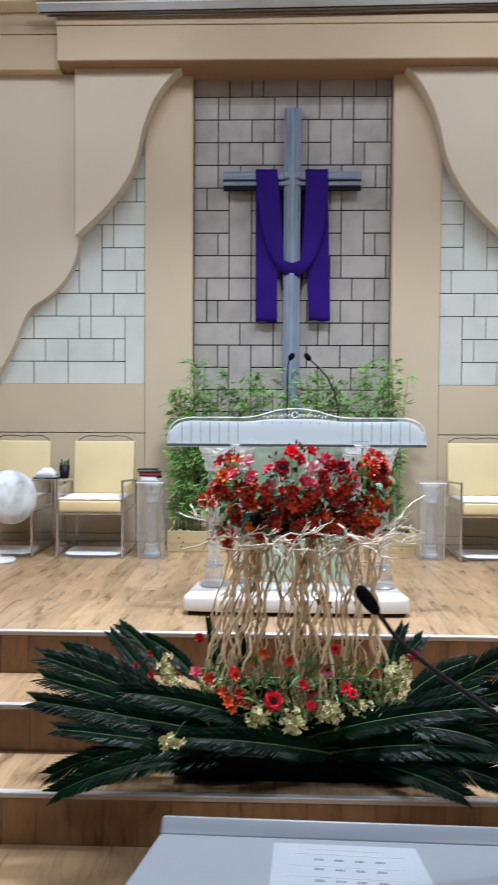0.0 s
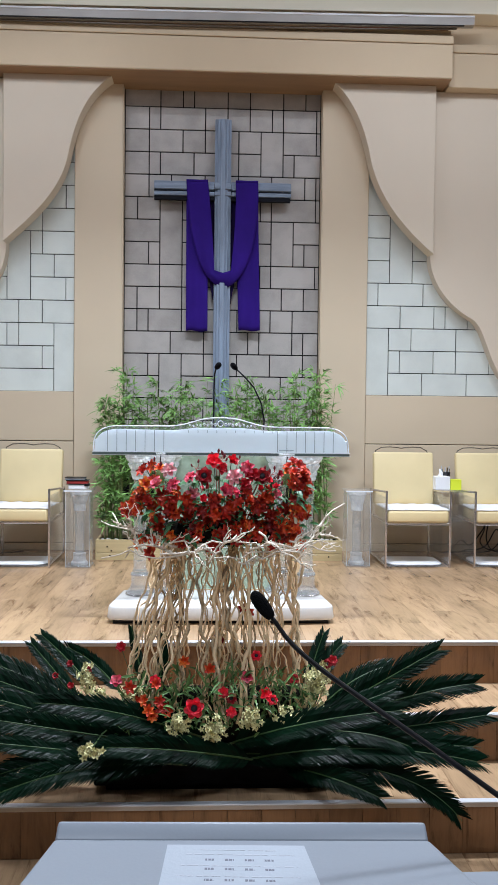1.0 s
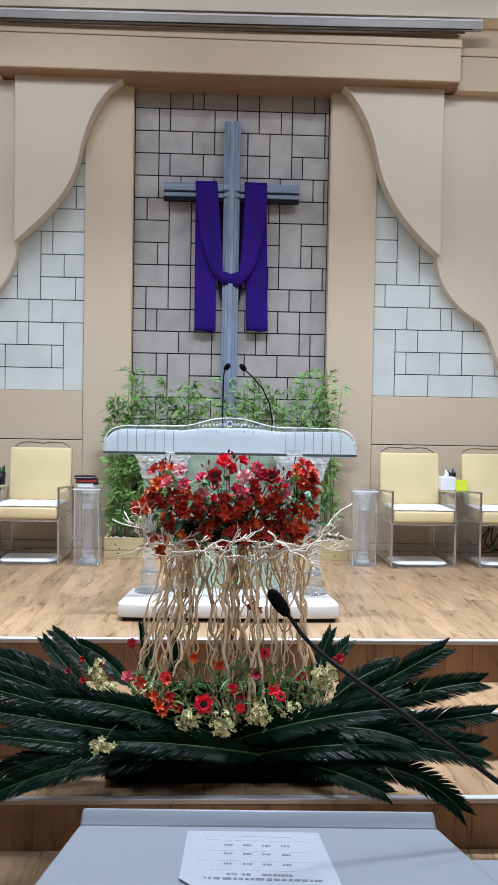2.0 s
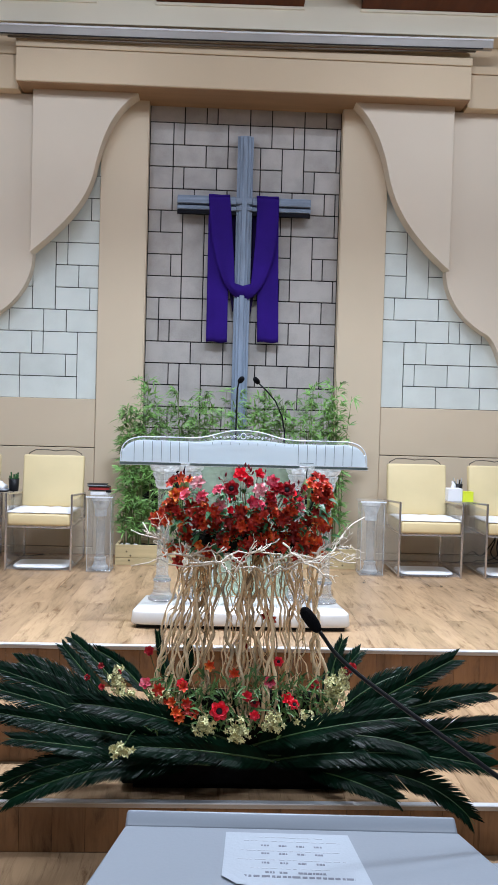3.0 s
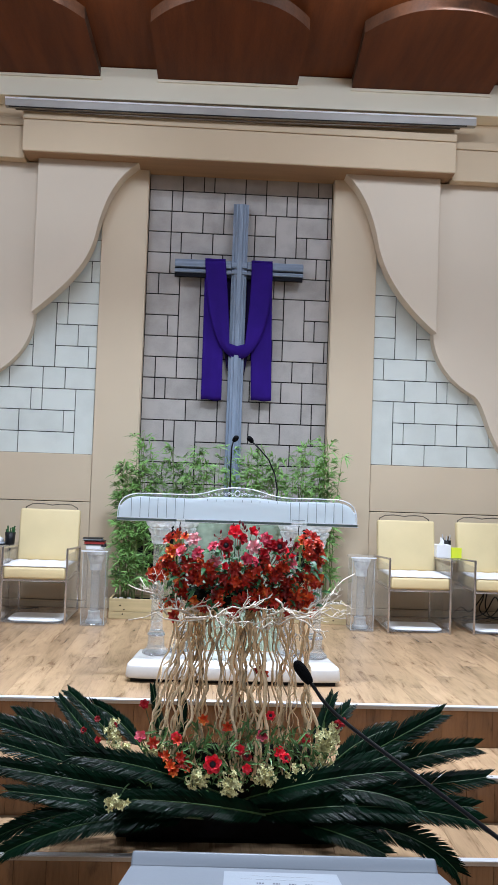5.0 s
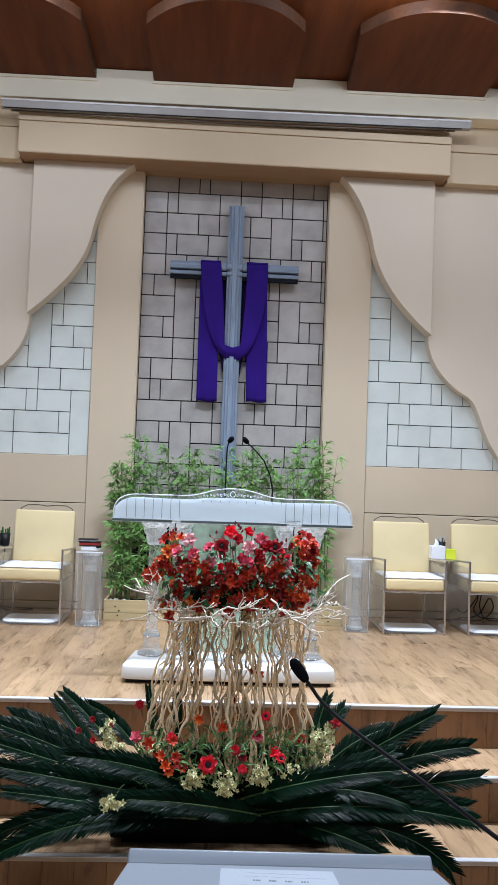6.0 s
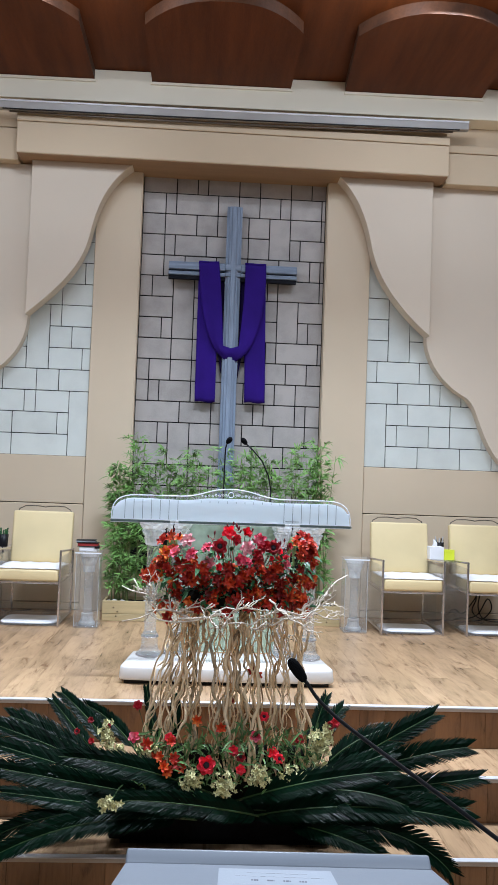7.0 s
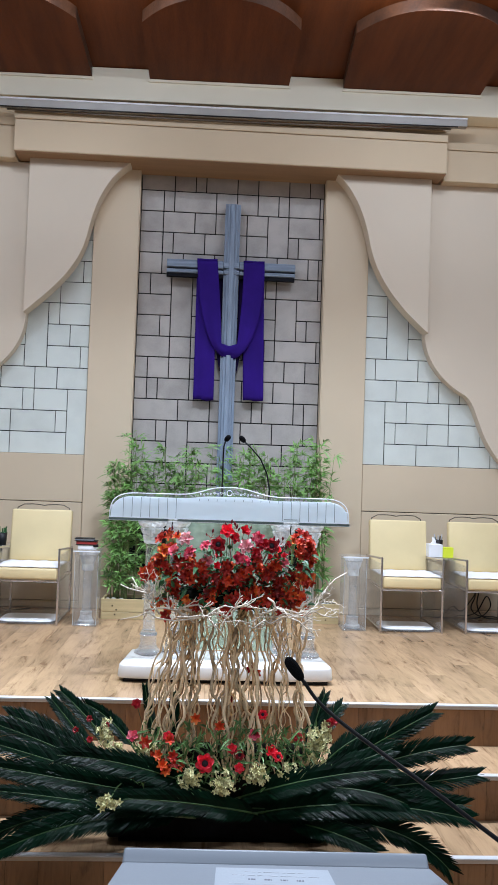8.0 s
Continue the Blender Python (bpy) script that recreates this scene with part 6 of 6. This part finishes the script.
NICHE_ROWS = (
    "|..|.||..|.|..|.|..",
    "..||...|.|.|.||..|.",
    "|.|..|.|..|.|.|..|.",
    "..||..|.|.|.|.||...",
    "..|.|..|..|..|..||.",
    ".|.|.|.|..|.||...|.",
    "|..|.|.|..|..|.|...",
    "..||.|..|..|.|.||..",
    "|..|.|.|..|.||...|.",
    ".|.|.|..|..|..|.|..",
    ".||..|.|..|..|.|...",
    "|...|..||..||..||..",
    "..||.|.|..|..|..|..",
    "|..|.|..|..|..|....",
    "..|..|.|...|.|...|.",
    ".|..|..|..|..|.|...",
    "|..|..|..|..|..|...",
)
course_blocks(niche_wall, M_GREY_BLOCK, NICHE_ROWS, ((2, 12, 2, 2), (5, 3, 3, 2), (6, 13, 2, 2), (12, 3, 2, 2)), -0.754, 3.6455, 0.0876, 0.1749, -NICHE + 0.008, NICHE - 0.008, NICHE_BACK)


def side_blocks(s, x_ref, z_top, joints, talls, height=0.1767, unit=0.09, gap=0.0065):
    """Pale blocks beside a pilaster: joints count units outwards; talls are (first course, first unit, courses, units)."""
    taken = {}
    edge, far = 1.141, 2.48
    for r0, c0, nr, nc in talls:
        for r_ in range(r0, r0 + nr):
            taken[r_] = taken.get(r_, []) + [(c0, c0 + nc)]
        a, b = sorted((s * max(edge, x_ref + c0 * unit), s * (x_ref + (c0 + nc) * unit)))
        block(wall_north, M_WHITE_BLOCK, a + gap / 2, b - gap / 2, z_top - (r0 + nr) * height + gap / 2, z_top - r0 * height - gap / 2, 2.618)
    for r_, row in enumerate(joints):
        spans = taken.get(r_, [])
        marks = set(row) | {q for span in spans for q in span}
        cuts = [edge] + sorted(x_ref + n * unit for n in marks if edge + 0.03 < x_ref + n * unit < far) + [far]
        for a, b in zip(cuts, cuts[1:]):
            mid = ((a + b) / 2 - x_ref) / unit
            if not any(p < mid < q for p, q in spans):
                p, q = sorted((s * a, s * b))
                block(wall_north, M_WHITE_BLOCK, p + gap / 2, q - gap / 2, z_top - (r_ + 1) * height + gap / 2, z_top - r_ * height - gap / 2, 2.618)


side_blocks(-1, 1.119, 3.531, ((3, 7, 11), (2, 5, 9, 13), (4, 8), (2, 6, 10), (1, 5, 8, 12), (3, 7, 11), (3, 8, 12), (2, 7, 10), (1, 6, 9, 13), (3, 5, 8, 12), (5, 6, 10, 13), (3, 7, 9, 12), (7, 10, 13)),
            ((6, 4, 3, 2), (10, 0, 3, 2)))
side_blocks(1, 1.140, 3.533, ((3, 7, 11), (2, 5, 9, 13), (4, 8), (4, 6, 10), (5, 8, 12), (6, 11), (7, 12), (6, 10), (1, 5, 8, 12), (3, 6, 7, 9, 13), (4, 8, 12), (3, 6, 8, 11), (5, 9, 12)),
            ((3, 0, 2, 2), (5, 2, 3, 2), (10, 0, 3, 2)))

# ---- boards of the floors and risers ----
BOARD = 0.128


def board(parent, mat_, x0, x1, y0, y1, z0, z1):
    key = (mat_.name, round(x1 - x0, 3), round(y1 - y0, 3), round(z1 - z0, 3))
    if key not in PIECE_MESH:
        PIECE_MESH[key] = mesh_of(box(0, x1 - x0, 0, y1 - y0, 0, z1 - z0, 0.0005), "board", mat_)
    ob = new("board", PIECE_MESH[key])
    ob.location = (x0, y0, z0)
    ob.parent = parent


def run_of_boards(parent, x0, x1, y0, y1, z, joints):
    n = int((x1 - x0) / BOARD)
    for i in range(n):
        a = x0 + i * BOARD
        cuts = [y0] + [y for y in joints(i) if y0 + 0.1 < y < y1 - 0.1] + [y1]
        for p, q in zip(cuts, cuts[1:]):
            board(parent, M_FLOOR, a + 0.0002, a + BOARD - 0.0002, p + 0.0002, q - 0.0002, z - 0.011, z)


STAIR = 23 * BOARD
run_of_boards(stage, -STAIR, STAIR, 0.019, 2.594, 0.0, lambda i: [0.35 + 0.8 * ((i * 5) % 3) / 3 + 1.2 * k for k in range(3)])
run_of_boards(stage, -STAIR, STAIR, EDGE_2 + 0.019, 0.001, -STEP, lambda i: [])
run_of_boards(stage, -STAIR, STAIR, EDGE_3 + 0.019, EDGE_2 + 0.001, -2 * STEP, lambda i: [])
run_of_boards(hall, -STAIR, STAIR, -3.4, EDGE_3 - 0.001, HALL_Z, lambda i: [-3.0 + 0.9 * ((i * 7) % 4) / 4 + 1.2 * k for k in range(3)])
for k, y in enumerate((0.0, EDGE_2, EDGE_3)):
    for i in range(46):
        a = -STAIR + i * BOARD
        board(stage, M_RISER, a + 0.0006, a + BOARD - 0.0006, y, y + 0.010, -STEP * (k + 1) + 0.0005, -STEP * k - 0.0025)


# the rest of the floors, away from the steps' middle
def rest_of_boards(parent, areas):
    V, F = [], []
    for x0, x1, y0, y1, z in areas:
        n = max(1, int((x1 - x0) / BOARD))
        w = (x1 - x0) / n
        for i in range(n):
            a, b = x0 + i * w + 0.0002, x0 + (i + 1) * w - 0.0002
            cuts = [y0] + [y for y in (y0 + 0.3 * (i % 4) + 1.2 * k for k in range(1, 8)) if y < y1 - 0.1] + [y1]
            for p, q in zip(cuts, cuts[1:]):
                k = len(V)
                V += [(a, p, z - 0.011), (b, p, z - 0.011), (b, q - 0.0004, z - 0.011), (a, q - 0.0004, z - 0.011), (a, p, z), (b, p, z), (b, q - 0.0004, z), (a, q - 0.0004, z)]
                F += [(k + 4, k + 5, k + 6, k + 7), (k, k + 1, k + 5, k + 4), (k + 1, k + 2, k + 6, k + 5), (k + 2, k + 3, k + 7, k + 6), (k + 3, k, k + 4, k + 7)]
    me = bpy.data.meshes.new("boards")
    me.from_pydata(V, [], F)
    me.materials.append(M_FLOOR)
    ob = new("boards", me)
    ob.parent = parent
    tagged(ob, kind="stuff")


END = SIDE - 0.004
rest_of_boards(stage, [(a, b, y0, y1, z) for a, b in ((-END, -STAIR), (STAIR, END)) for y0, y1, z in ((0.019, 2.594, 0.0), (EDGE_2 + 0.019, 0.001, -STEP), (EDGE_3 + 0.019, EDGE_2 + 0.001, -2 * STEP))])
rest_of_boards(hall, [(-END, -STAIR, -3.4, EDGE_3 - 0.001, HALL_Z), (STAIR, END, -3.4, EDGE_3 - 0.001, HALL_Z), (-END, END, REAR, -3.4, HALL_Z)])
